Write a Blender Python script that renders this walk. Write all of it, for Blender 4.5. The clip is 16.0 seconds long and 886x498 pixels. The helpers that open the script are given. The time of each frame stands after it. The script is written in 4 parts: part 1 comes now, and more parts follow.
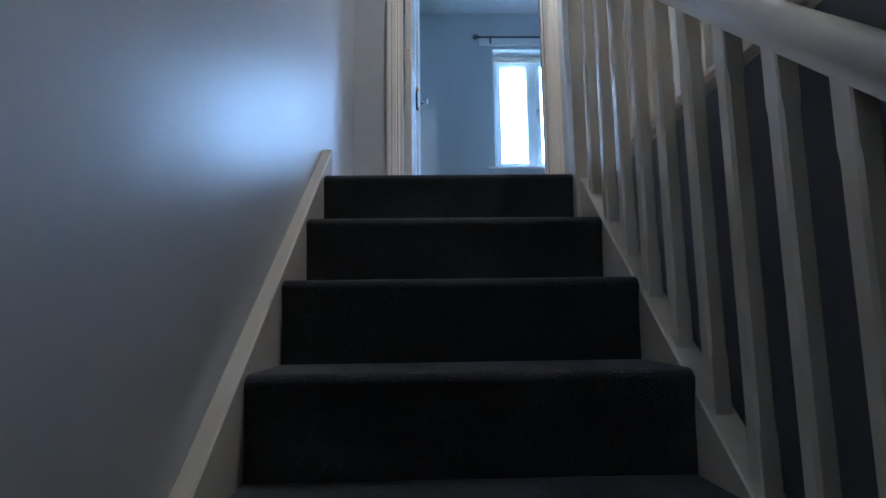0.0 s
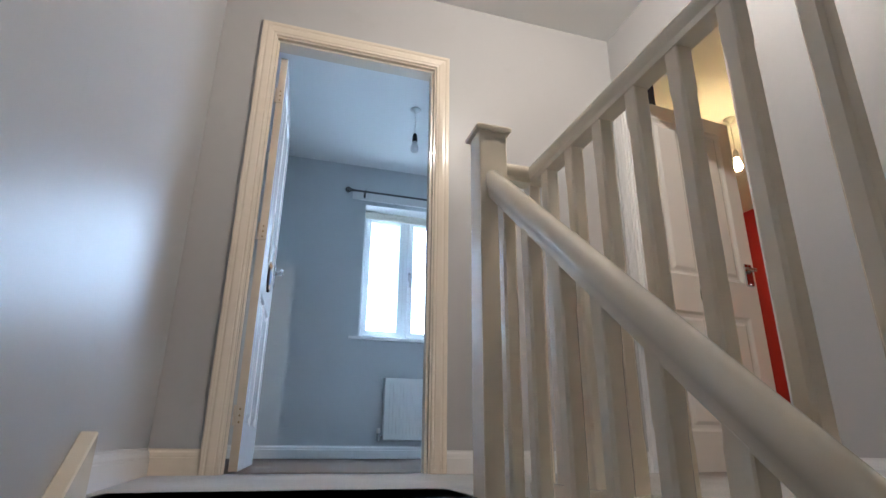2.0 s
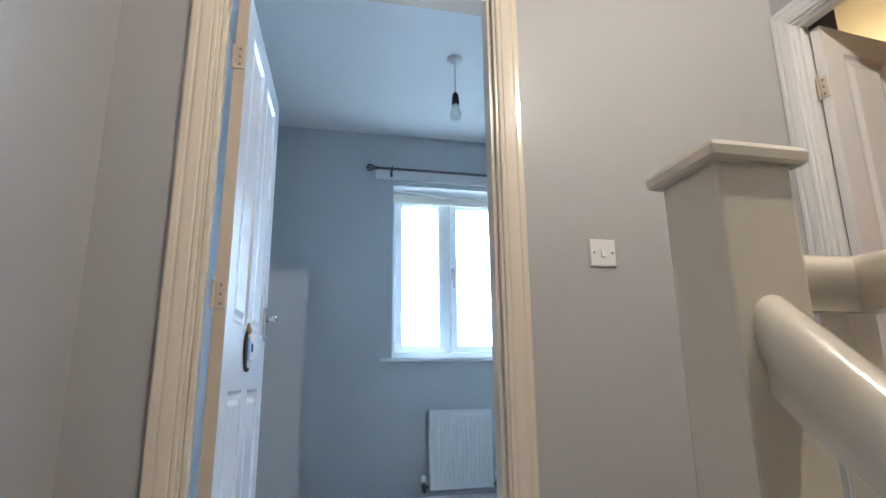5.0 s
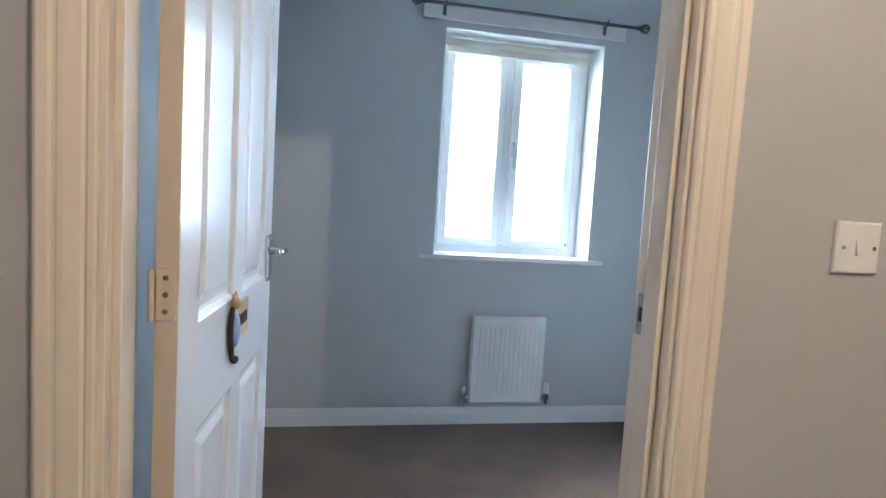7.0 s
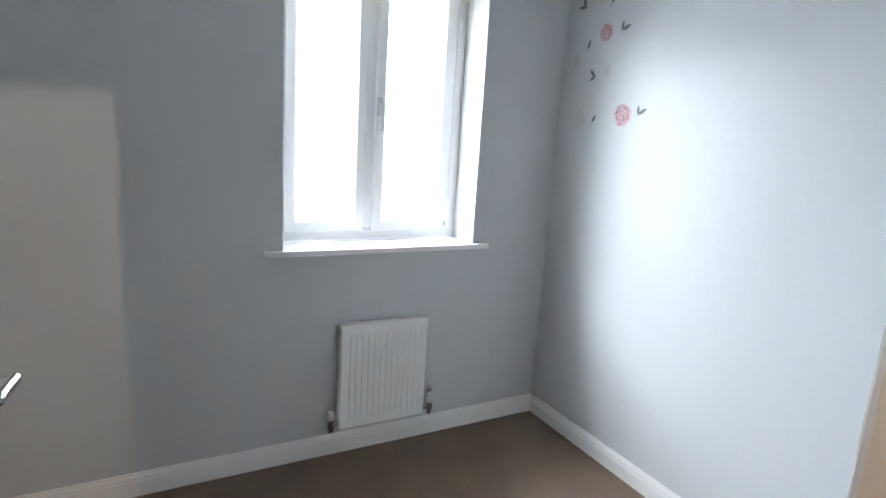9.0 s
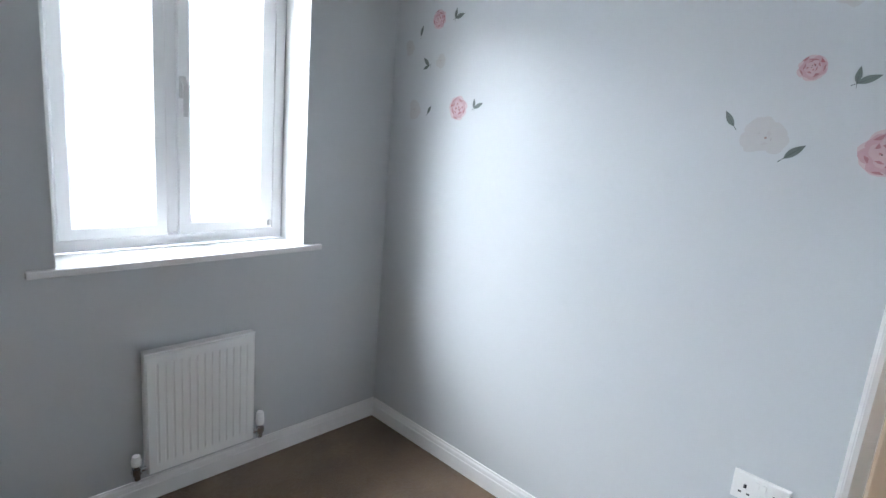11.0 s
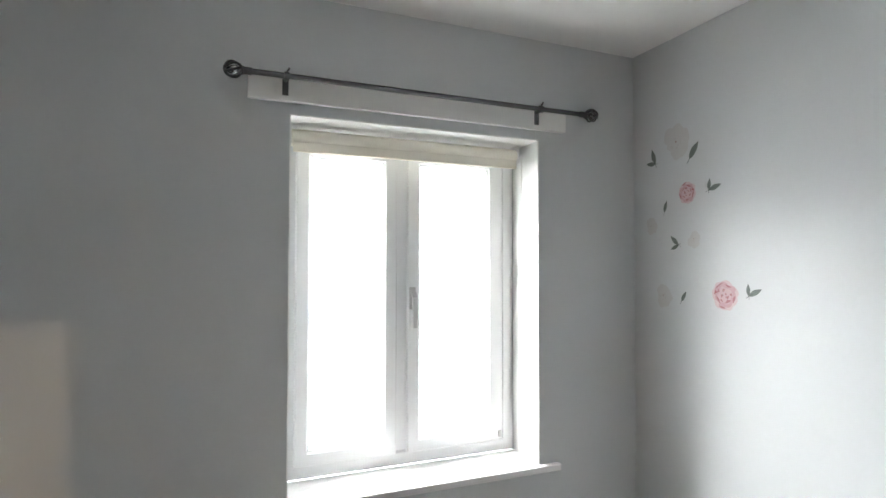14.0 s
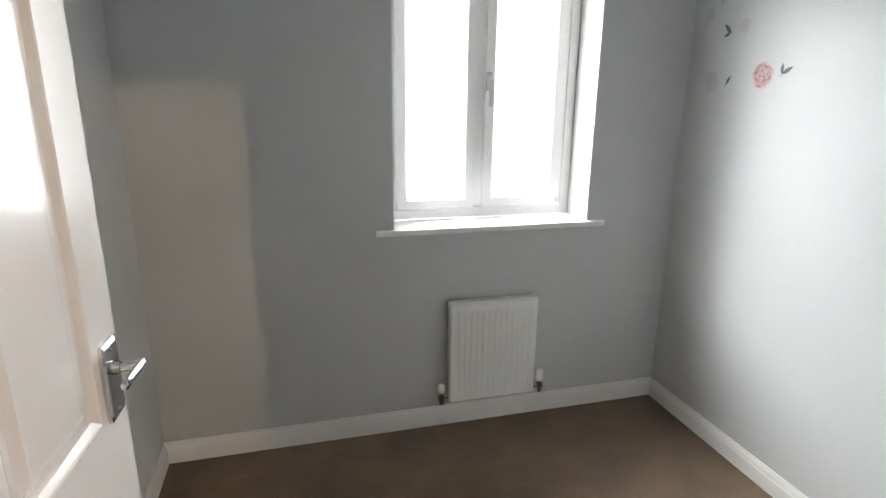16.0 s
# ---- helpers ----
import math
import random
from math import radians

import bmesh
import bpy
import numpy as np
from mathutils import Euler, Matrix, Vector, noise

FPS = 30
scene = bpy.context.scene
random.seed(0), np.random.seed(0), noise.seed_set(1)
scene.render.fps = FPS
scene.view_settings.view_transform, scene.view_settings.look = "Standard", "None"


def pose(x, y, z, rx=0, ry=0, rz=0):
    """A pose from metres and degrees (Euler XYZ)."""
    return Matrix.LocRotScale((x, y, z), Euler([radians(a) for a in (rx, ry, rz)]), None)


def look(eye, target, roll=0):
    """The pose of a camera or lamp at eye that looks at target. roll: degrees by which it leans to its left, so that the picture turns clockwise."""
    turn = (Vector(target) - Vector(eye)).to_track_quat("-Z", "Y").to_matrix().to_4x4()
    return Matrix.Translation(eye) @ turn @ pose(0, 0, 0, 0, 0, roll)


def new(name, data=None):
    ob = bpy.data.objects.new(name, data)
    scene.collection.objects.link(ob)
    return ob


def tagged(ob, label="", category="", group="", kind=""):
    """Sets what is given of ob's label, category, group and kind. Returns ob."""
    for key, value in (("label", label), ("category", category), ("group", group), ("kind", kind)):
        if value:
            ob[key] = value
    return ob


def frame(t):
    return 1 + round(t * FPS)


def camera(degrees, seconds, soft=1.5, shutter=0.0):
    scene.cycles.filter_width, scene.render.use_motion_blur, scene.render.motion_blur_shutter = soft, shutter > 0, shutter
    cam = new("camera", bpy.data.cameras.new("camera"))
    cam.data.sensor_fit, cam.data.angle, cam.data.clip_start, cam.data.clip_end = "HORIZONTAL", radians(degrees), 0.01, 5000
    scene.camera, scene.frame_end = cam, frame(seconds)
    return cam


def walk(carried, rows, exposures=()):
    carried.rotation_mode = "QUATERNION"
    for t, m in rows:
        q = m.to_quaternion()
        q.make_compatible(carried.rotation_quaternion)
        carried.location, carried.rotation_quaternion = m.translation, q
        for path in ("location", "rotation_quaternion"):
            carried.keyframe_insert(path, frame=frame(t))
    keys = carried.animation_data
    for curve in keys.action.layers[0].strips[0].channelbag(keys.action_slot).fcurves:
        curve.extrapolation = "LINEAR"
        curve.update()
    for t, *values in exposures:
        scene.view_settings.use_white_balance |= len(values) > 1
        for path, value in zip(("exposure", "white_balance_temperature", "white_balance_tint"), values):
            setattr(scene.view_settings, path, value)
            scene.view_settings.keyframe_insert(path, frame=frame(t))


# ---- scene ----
cam = camera(77.8, 16.0)
PATH = [
    (0, (-0.034, -0.129, -0.522), (0.024, 1.852, -0.252), -0.8),
    (0.5, (0.003, 0.027, -0.323), (0.263, 1.948, 0.167), 0.1),
    (1, (0.023, 0.207, -0.129), (0.255, 2.114, 0.428), -2.2),
    (1.5, (-0.06, 0.315, -0.007), (0.218, 2.186, 0.641), 1.6),
    (2, (-0.025, 0.395, 0.125), (0.524, 2.2, 0.789), 0.6),
    (2.5, (0.096, 0.515, 0.2), (0.847, 2.21, 0.949), 2.4),
    (3, (0.2, 0.636, 0.308), (1.097, 2.313, 0.926), 2.5),
    (3.5, (0.169, 0.786, 0.431), (1.24, 2.38, 0.986), 0.4),
    (4, (0.157, 0.966, 0.551), (1.092, 2.66, 1.057), -1.0),
    (4.5, (0.164, 1.146, 0.71), (0.743, 2.989, 1.227), -1.1),
    (5, (0.121, 1.295, 0.795), (0.567, 3.189, 1.258), -0.7),
    (5.2, (0.107, 1.349, 0.821), (0.532, 3.275, 1.152), 0.4),
    (7.3, (0.125, 2.103, 1.237), (0.493, 4.062, 1.078), 3.4),
    (7.5, (0.123, 2.17, 1.265), (0.46, 4.136, 1.116), 2.3),
    (8, (0.096, 2.357, 1.374), (0.429, 4.319, 1.171), 2.3),
    (8.5, (0.107, 2.523, 1.397), (0.848, 4.349, 1.053), 4.5),
    (8.7, (0.125, 2.599, 1.398), (0.968, 4.378, 1.045), 4.3),
    (10.8, (0.223, 2.86, 1.432), (1.583, 4.204, 0.843), 5.7),
    (11, (0.251, 2.866, 1.454), (1.67, 4.212, 1.038), 5.1),
    (11.5, (0.336, 2.872, 1.525), (1.833, 4.196, 1.439), 4.1),
    (12, (0.4, 2.903, 1.575), (1.97, 4.132, 1.728), 3.9),
    (12.5, (0.459, 2.994, 1.638), (2.094, 4.117, 1.894), 0.5),
    (13, (0.495, 3.08, 1.662), (1.924, 4.462, 1.879), -0.8),
    (13.5, (0.475, 3.123, 1.664), (1.57, 4.794, 1.76), -1.8),
    (14, (0.404, 3.16, 1.649), (1.177, 5.004, 1.709), 0.1),
    (14.5, (0.391, 3.146, 1.626), (0.739, 5.115, 1.661), 1.3),
    (15, (0.341, 3.115, 1.565), (0.419, 5.112, 1.479), 0.8),
    (15.5, (0.268, 2.912, 1.533), (0.559, 4.867, 1.225), 2.8),
    (16, (0.228, 2.695, 1.453), (0.74, 4.556, 0.927), 0.7),
]
EXPOSURES = [
    (0.0, 0.0, 3850, 1), (0.5, 0.18, 3960, 1), (1.0, 0.22, 4150, 2), (1.5, 0.35, 4350, 3), (2.0, 0.38, 4550, 3), (2.5, 0.35, 4600, 1), (3.5, 0.28, 4500, 1), (4.0, 0.42, 4550, 1), (5.0, 0.4, 4550, 1),
    (7.5, 0.48, 5150, 4), (8.0, 0.55, 5450, 6), (8.5, 0.52, 5750, 8), (10.8, 0.32, 5700, 9), (11.0, 0.3, 5700, 9), (12.0, 0.12, 6250, 9), (12.5, 0.22, 6350, 9), (13.5, 0.34, 6350, 9), (14.5, 0.34, 6350, 9), (16.0, 0.28, 6400, 9),
]
walk(cam, [(t, look(eye, target, roll)) for t, eye, target, roll in PATH], EXPOSURES)

# ---- world and light ----
world = bpy.data.worlds.new("overcast_sky")
scene.world = world
world.use_nodes = True
wn = world.node_tree.nodes
sky = wn.new("ShaderNodeTexSky")
sky.sky_type, sky.sun_disc = "NISHITA", False
sky.sun_elevation, sky.sun_rotation = radians(48), radians(-40)
wn["Background"].inputs["Strength"].default_value = 0.12
world.node_tree.links.new(sky.outputs["Color"], wn["Background"].inputs["Color"])

sun = new("sun", bpy.data.lights.new("sun", "SUN"))
sun.data.energy, sun.data.angle, sun.data.color = 1.5, radians(25), (1.0, 0.97, 0.92)
sun.matrix_world = look((-2.0, 9.0, 8.0), (1.2, 4.0, 0.9))

# daylight that comes in through the bedroom window
window_light = new("window_daylight", bpy.data.lights.new("window_daylight", "AREA"))
window_light.data.shape, window_light.data.size, window_light.data.size_y = "RECTANGLE", 2.4, 1.6
window_light.data.energy, window_light.data.color = 580, (1.0, 0.985, 0.955)
window_light.matrix_world = look((-0.20, 6.40, 2.92), (1.3, 4.2, 0.85))

BULB_LANDING, BULB_STUDY = 3500.0, 420.0


# ---- materials ----
def material(name, rgb, rough=0.5, metal=0.0, vary=0.06, grain=60.0, bump=0.02, blotch=2.5, coat=0.0, sheen=0.0, spec=0.5, dirt=None, dirt_amount=0.0):
    """A painted or plain surface: broad blotches and fine grain in colour and gloss, and a fine relief."""
    m = bpy.data.materials.new(name)
    m.use_nodes = True
    nodes, links = m.node_tree.nodes, m.node_tree.links
    b = nodes["Principled BSDF"]
    co = nodes.new("ShaderNodeTexCoord")
    big = nodes.new("ShaderNodeTexNoise")
    big.inputs["Scale"].default_value, big.inputs["Detail"].default_value = blotch, 4
    fine = nodes.new("ShaderNodeTexNoise")
    fine.inputs["Scale"].default_value, fine.inputs["Detail"].default_value = grain, 6
    links.new(co.outputs["Object"], big.inputs["Vector"])
    links.new(co.outputs["Object"], fine.inputs["Vector"])
    mix = nodes.new("ShaderNodeMix")
    mix.data_type = "RGBA"
    mix.inputs["A"].default_value = (*[c * (1 - vary) for c in rgb], 1)
    mix.inputs["B"].default_value = (*[min(1, c * (1 + vary)) for c in rgb], 1)
    half = nodes.new("ShaderNodeMath")
    half.operation = "MULTIPLY_ADD"
    half.inputs[1].default_value = 0.55
    both = nodes.new("ShaderNodeMath")
    both.operation = "MULTIPLY"
    both.inputs[1].default_value = 0.45
    links.new(fine.outputs["Fac"], both.inputs[0])
    links.new(big.outputs["Fac"], half.inputs[0])
    links.new(both.outputs[0], half.inputs[2])
    links.new(half.outputs[0], mix.inputs["Factor"])
    colour = mix.outputs["Result"]
    if dirt:
        scuff = nodes.new("ShaderNodeTexNoise")
        scuff.inputs["Scale"].default_value, scuff.inputs["Detail"].default_value, scuff.inputs["Roughness"].default_value = 7.0, 8, 0.7
        links.new(co.outputs["Object"], scuff.inputs["Vector"])
        ramp = nodes.new("ShaderNodeMapRange")
        ramp.inputs["From Min"].default_value, ramp.inputs["From Max"].default_value = 0.58, 0.78
        ramp.inputs["To Max"].default_value = dirt_amount
        links.new(scuff.outputs["Fac"], ramp.inputs["Value"])
        over = nodes.new("ShaderNodeMix")
        over.data_type = "RGBA"
        links.new(ramp.outputs["Result"], over.inputs["Factor"])
        links.new(colour, over.inputs["A"])
        over.inputs["B"].default_value = (*dirt, 1)
        colour = over.outputs["Result"]
    links.new(colour, b.inputs["Base Color"])
    gloss = nodes.new("ShaderNodeMapRange")
    gloss.inputs["To Min"].default_value, gloss.inputs["To Max"].default_value = max(0.02, rough - 0.06), min(1, rough + 0.06)
    links.new(big.outputs["Fac"], gloss.inputs["Value"])
    links.new(gloss.outputs["Result"], b.inputs["Roughness"])
    b.inputs["Metallic"].default_value = metal
    b.inputs["Specular IOR Level"].default_value = spec
    b.inputs["Coat Weight"].default_value = coat
    b.inputs["Coat Roughness"].default_value = 0.07
    b.inputs["Sheen Weight"].default_value = sheen
    b.inputs["Sheen Roughness"].default_value = 0.5
    if bump:
        relief = nodes.new("ShaderNodeBump")
        relief.inputs["Strength"].default_value, relief.inputs["Distance"].default_value = min(1, bump * 10), 0.0015 + bump * 0.02
        links.new(fine.outputs["Fac"], relief.inputs["Height"])
        links.new(relief.outputs["Normal"], b.inputs["Normal"])
    return m


def glowing(name, rgb, strength):
    m = bpy.data.materials.new(name)
    m.use_nodes = True
    b = m.node_tree.nodes["Principled BSDF"]
    b.inputs["Base Color"].default_value = (*rgb, 1)
    b.inputs["Emission Color"].default_value = (*rgb, 1)
    b.inputs["Emission Strength"].default_value = strength
    return m


def clear_glass(name, tint=(1, 1, 1), rough=0.0):
    m = bpy.data.materials.new(name)
    m.use_nodes = True
    b = m.node_tree.nodes["Principled BSDF"]
    b.inputs["Base Color"].default_value = (*tint, 1)
    b.inputs["Transmission Weight"].default_value = 1.0
    b.inputs["Roughness"].default_value = rough
    b.inputs["IOR"].default_value = 1.45
    return m


def carpet(name, dark, light, scale=260.0, patches=3.0):
    """Cut-pile carpet: tufts in colour and relief, and broad brushed patches."""
    m = bpy.data.materials.new(name)
    m.use_nodes = True
    nodes, links = m.node_tree.nodes, m.node_tree.links
    b = nodes["Principled BSDF"]
    co = nodes.new("ShaderNodeTexCoord")
    tuft = nodes.new("ShaderNodeTexVoronoi")
    tuft.inputs["Scale"].default_value = scale
    fibre = nodes.new("ShaderNodeTexNoise")
    fibre.inputs["Scale"].default_value, fibre.inputs["Detail"].default_value = scale * 0.35, 5
    broad = nodes.new("ShaderNodeTexNoise")
    broad.inputs["Scale"].default_value, broad.inputs["Detail"].default_value = patches, 5
    for n in (tuft, fibre, broad):
        links.new(co.outputs["Object"], n.inputs["Vector"])
    add = nodes.new("ShaderNodeMath")
    add.operation = "MULTIPLY_ADD"
    add.inputs[1].default_value = 0.5
    links.new(broad.outputs["Fac"], add.inputs[0])
    scaled = nodes.new("ShaderNodeMath")
    scaled.operation = "MULTIPLY"
    scaled.inputs[1].default_value = 0.5
    links.new(fibre.outputs["Fac"], scaled.inputs[0])
    links.new(scaled.outputs[0], add.inputs[2])
    stretch = nodes.new("ShaderNodeMapRange")
    stretch.inputs["From Min"].default_value, stretch.inputs["From Max"].default_value = 0.36, 0.64
    links.new(add.outputs[0], stretch.inputs["Value"])
    mix = nodes.new("ShaderNodeMix")
    mix.data_type = "RGBA"
    mix.inputs["A"].default_value, mix.inputs["B"].default_value = (*dark, 1), (*light, 1)
    links.new(stretch.outputs["Result"], mix.inputs["Factor"])
    links.new(mix.outputs["Result"], b.inputs["Base Color"])
    b.inputs["Roughness"].default_value = 0.95
    b.inputs["Specular IOR Level"].default_value = 0.15
    b.inputs["Sheen Weight"].default_value = 0.25
    b.inputs["Sheen Roughness"].default_value = 0.6
    relief = nodes.new("ShaderNodeBump")
    relief.inputs["Strength"].default_value, relief.inputs["Distance"].default_value = 0.6, 0.004
    links.new(tuft.outputs["Distance"], relief.inputs["Height"])
    links.new(relief.outputs["Normal"], b.inputs["Normal"])
    return m


LANDING_PAINT = material("landing_grey_paint", (0.46, 0.455, 0.46), 0.36, vary=0.03, grain=140, bump=0.012, blotch=1.6, dirt=(0.36, 0.35, 0.34), dirt_amount=0.25)
BEDROOM_PAINT = material("bedroom_pale_blue_grey_paint", (0.535, 0.555, 0.565), 0.46, vary=0.03, grain=140, bump=0.012, blotch=1.4, dirt=(0.47, 0.49, 0.50), dirt_amount=0.25)
# grey wall paint made darker to hold the shade below the landing edge
SIDE_SHADED_PAINT = material("grey_paint_darkened_for_shade", (0.17, 0.17, 0.175), 0.5, vary=0.05, grain=120, bump=0.012, dirt=(0.12, 0.12, 0.12), dirt_amount=0.3)
RED_PAINT = material("red_wall_paint", (0.50, 0.022, 0.018), 0.5, vary=0.05, grain=120, bump=0.012)
NAVY_PAINT = material("navy_wall_paint", (0.022, 0.028, 0.095), 0.5, vary=0.05, grain=120, bump=0.012)
STUDY_PAINT = material("warm_white_paint", (0.72, 0.68, 0.62), 0.6, vary=0.03)
CEILING_PAINT = material("white_ceiling_emulsion", (0.80, 0.80, 0.79), 0.8, vary=0.02, grain=90, bump=0.02, blotch=1.2)
CREAM_GLOSS = material("aged_cream_gloss", (0.80, 0.715, 0.59), 0.22, vary=0.03, grain=45, bump=0.006, coat=0.8, dirt=(0.60, 0.52, 0.42), dirt_amount=0.3)
RAIL_GLOSS = material("yellowed_white_gloss", (0.81, 0.735, 0.60), 0.22, vary=0.04, grain=40, bump=0.008, coat=0.7, dirt=(0.50, 0.44, 0.36), dirt_amount=0.35)
WHITE_GLOSS = material("white_gloss", (0.80, 0.79, 0.785), 0.24, vary=0.02, grain=50, bump=0.006, coat=0.3, dirt=(0.70, 0.67, 0.63), dirt_amount=0.3)
WHITE_SATIN = material("white_satin_paint", (0.78, 0.78, 0.77), 0.38, vary=0.025, grain=50, bump=0.008, dirt=(0.66, 0.64, 0.60), dirt_amount=0.3)
UPVC = material("white_upvc", (0.82, 0.83, 0.84), 0.3, vary=0.015, grain=60, bump=0.004)
HANDLE_GREY = material("grey_white_plastic", (0.50, 0.50, 0.50), 0.35, vary=0.03, bump=0.0)
ENAMEL = material("white_radiator_enamel", (0.80, 0.81, 0.80), 0.3, vary=0.02, grain=40, bump=0.004)
PLASTIC = material("white_plastic", (0.80, 0.79, 0.77), 0.3, vary=0.015, bump=0.0)
CHROME = material("polished_chrome", (0.62, 0.62, 0.63), 0.12, metal=1.0, vary=0.03, bump=0.0)
PEWTER = material("dark_pewter_metal", (0.10, 0.10, 0.105), 0.32, metal=1.0, vary=0.15, grain=80, bump=0.01)
BRASS = material("tarnished_brass_screw", (0.35, 0.26, 0.14), 0.35, metal=1.0, vary=0.1, bump=0.0)
HINGE_PAINT = material("painted_hinge", (0.66, 0.57, 0.46), 0.35, vary=0.05, bump=0.006)
DARK = material("dark_void", (0.015, 0.015, 0.016), 0.8, vary=0.1, bump=0.0)
BLIND_CLOTH = material("cream_blind_fabric", (0.80, 0.76, 0.66), 0.85, vary=0.04, grain=300, bump=0.02)
STAIR_CARPET = carpet("charcoal_stair_carpet", (0.014, 0.013, 0.013), (0.040, 0.037, 0.035))
LANDING_CARPET = carpet("grey_landing_carpet", (0.36, 0.35, 0.335), (0.52, 0.505, 0.485))
BEDROOM_CARPET = carpet("brown_bedroom_carpet", (0.068, 0.039, 0.019), (0.150, 0.092, 0.045), patches=4.5)
PINE = material("pale_wood_plaque", (0.50, 0.34, 0.19), 0.55, vary=0.2, grain=30, bump=0.02)
TOY_DARK = material("dark_brown_felt", (0.035, 0.022, 0.016), 0.8, vary=0.2)
TOY_BLUE = material("pale_blue_felt", (0.30, 0.42, 0.66), 0.8, vary=0.1)
TOY_GREEN = material("olive_green_plaque", (0.10, 0.12, 0.05), 0.6, vary=0.3, grain=25)
INK = material("dark_lettering", (0.04, 0.03, 0.025), 0.7, vary=0.1, bump=0.0)
CLEAR = clear_glass("clear_glass")
FROST = clear_glass("pearl_bulb_glass", (0.95, 0.95, 0.93), 0.35)
BULB_A = glowing("lit_bulb_landing", (1.0, 0.69, 0.42), BULB_LANDING)
BULB_B = glowing("lit_bulb_study", (1.0, 0.56, 0.17), BULB_STUDY)
SKY_GLOW = glowing("bright_overcast_sky", (0.98, 0.99, 1.0), 26.0)
ROSE_TONES = [
    material("petal_blush", (0.50, 0.355, 0.37), 0.55, vary=0.14, grain=50, blotch=22, bump=0.0),
    material("petal_pink", (0.46, 0.295, 0.312), 0.55, vary=0.16, grain=50, blotch=25, bump=0.0),
    material("petal_rose", (0.34, 0.155, 0.175), 0.55, vary=0.18, grain=50, blotch=30, bump=0.0),
    material("petal_crimson", (0.34, 0.12, 0.135), 0.55, vary=0.2, grain=50, blotch=30, bump=0.0),
]
GREY_TONES = [
    material("petal_pale_grey", (0.495, 0.49, 0.485), 0.55, vary=0.06, grain=50, blotch=22, bump=0.0),
    material("petal_mid_grey", (0.465, 0.455, 0.45), 0.55, vary=0.06, grain=50, blotch=25, bump=0.0),
    material("petal_warm_grey", (0.43, 0.415, 0.41), 0.55, vary=0.06, grain=50, blotch=30, bump=0.0),
    material("petal_core", (0.33, 0.24, 0.22), 0.55, vary=0.1, grain=50, blotch=30, bump=0.0),
]
OUTER_PINK = material("petal_faded_blush", (0.53, 0.415, 0.425), 0.55, vary=0.12, grain=50, blotch=22, bump=0.0)
LEAF = material("leaf_grey_green", (0.125, 0.145, 0.135), 0.55, vary=0.3, grain=40, blotch=26, bump=0.0)
LEAF_VEIN = material("leaf_vein_dark", (0.05, 0.07, 0.065), 0.55, vary=0.2, bump=0.0)
STAMEN = material("stamen_dark", (0.06, 0.035, 0.03), 0.6, vary=0.1, bump=0.0)


# ---- mesh helpers ----
def finish(ob, bm, mat, smooth=False, angle=0.7):
    bmesh.ops.recalc_face_normals(bm, faces=bm.faces)
    for f in bm.faces:
        f.smooth = smooth
    if smooth:
        for e in bm.edges:
            if len(e.link_faces) == 2 and e.calc_face_angle(0) > angle:
                e.smooth = False
    bm.to_mesh(ob.data)
    bm.free()
    if mat:
        ob.data.materials.append(mat)
    return ob


def part(name, bm, mat, parent, label="", smooth=False, angle=0.7):
    """Links a bmesh as one mesh object under a thing or a part."""
    ob = finish(new(name, bpy.data.meshes.new(name)), bm, mat, smooth, angle)
    ob.parent = parent
    if label:
        ob["label"] = label
    return ob


def thing(name, label, category, m=None, group="", kind=""):
    ob = tagged(new(name), label, category, group, kind)
    ob.empty_display_size = 0.1
    if m is not None:
        ob.matrix_basis = m
    return ob


def solid(name, bm, mat, label, category, smooth=False, kind="", group=""):
    return tagged(finish(new(name, bpy.data.meshes.new(name)), bm, mat, smooth), label, category, group, kind)


def box(bm, x0, y0, z0, x1, y1, z1, bevel=0.0, segments=2):
    made = bmesh.ops.create_cube(bm, size=1.0, matrix=Matrix.LocRotScale(((x0 + x1) / 2, (y0 + y1) / 2, (z0 + z1) / 2), None, (abs(x1 - x0), abs(y1 - y0), abs(z1 - z0))))
    if bevel:
        edges = list({e for v in made["verts"] for e in v.link_edges})
        bmesh.ops.bevel(bm, geom=edges, offset=bevel, segments=segments, profile=0.6, affect="EDGES")
    return bm


def boxed(*args, **kw):
    return box(bmesh.new(), *args, **kw)


def tube(bm, a, b, r0, r1=None, sides=16):
    a, b = Vector(a), Vector(b)
    m = Matrix.Translation((a + b) / 2) @ (b - a).to_track_quat("Z", "Y").to_matrix().to_4x4()
    bmesh.ops.create_cone(bm, cap_ends=True, segments=sides, radius1=r0, radius2=r0 if r1 is None else r1, depth=(b - a).length, matrix=m)
    return bm


def ball(bm, c, r, squash=(1, 1, 1), u=16, v=10):
    bmesh.ops.create_uvsphere(bm, u_segments=u, v_segments=v, radius=r, matrix=Matrix.LocRotScale(c, None, squash))
    return bm


def lathe(bm, profile, centre, axis="Z", sides=24):
    """Turns (radius, height) pairs round an axis."""
    rings = []
    for r, h in profile:
        ring = []
        for i in range(sides):
            a = 2 * math.pi * i / sides
            p = Vector((r * math.cos(a), r * math.sin(a), h))
            if axis == "Y":
                p = Vector((p.x, p.z, p.y))
            elif axis == "X":
                p = Vector((p.z, p.x, p.y))
            ring.append(bm.verts.new(Vector(centre) + p))
        rings.append(ring)
    for r0, r1 in zip(rings, rings[1:]):
        for i in range(sides):
            bm.faces.new((r0[i], r0[(i + 1) % sides], r1[(i + 1) % sides], r1[i]))
    bm.faces.new(rings[0][::-1])
    bm.faces.new(rings[-1])
    return bm


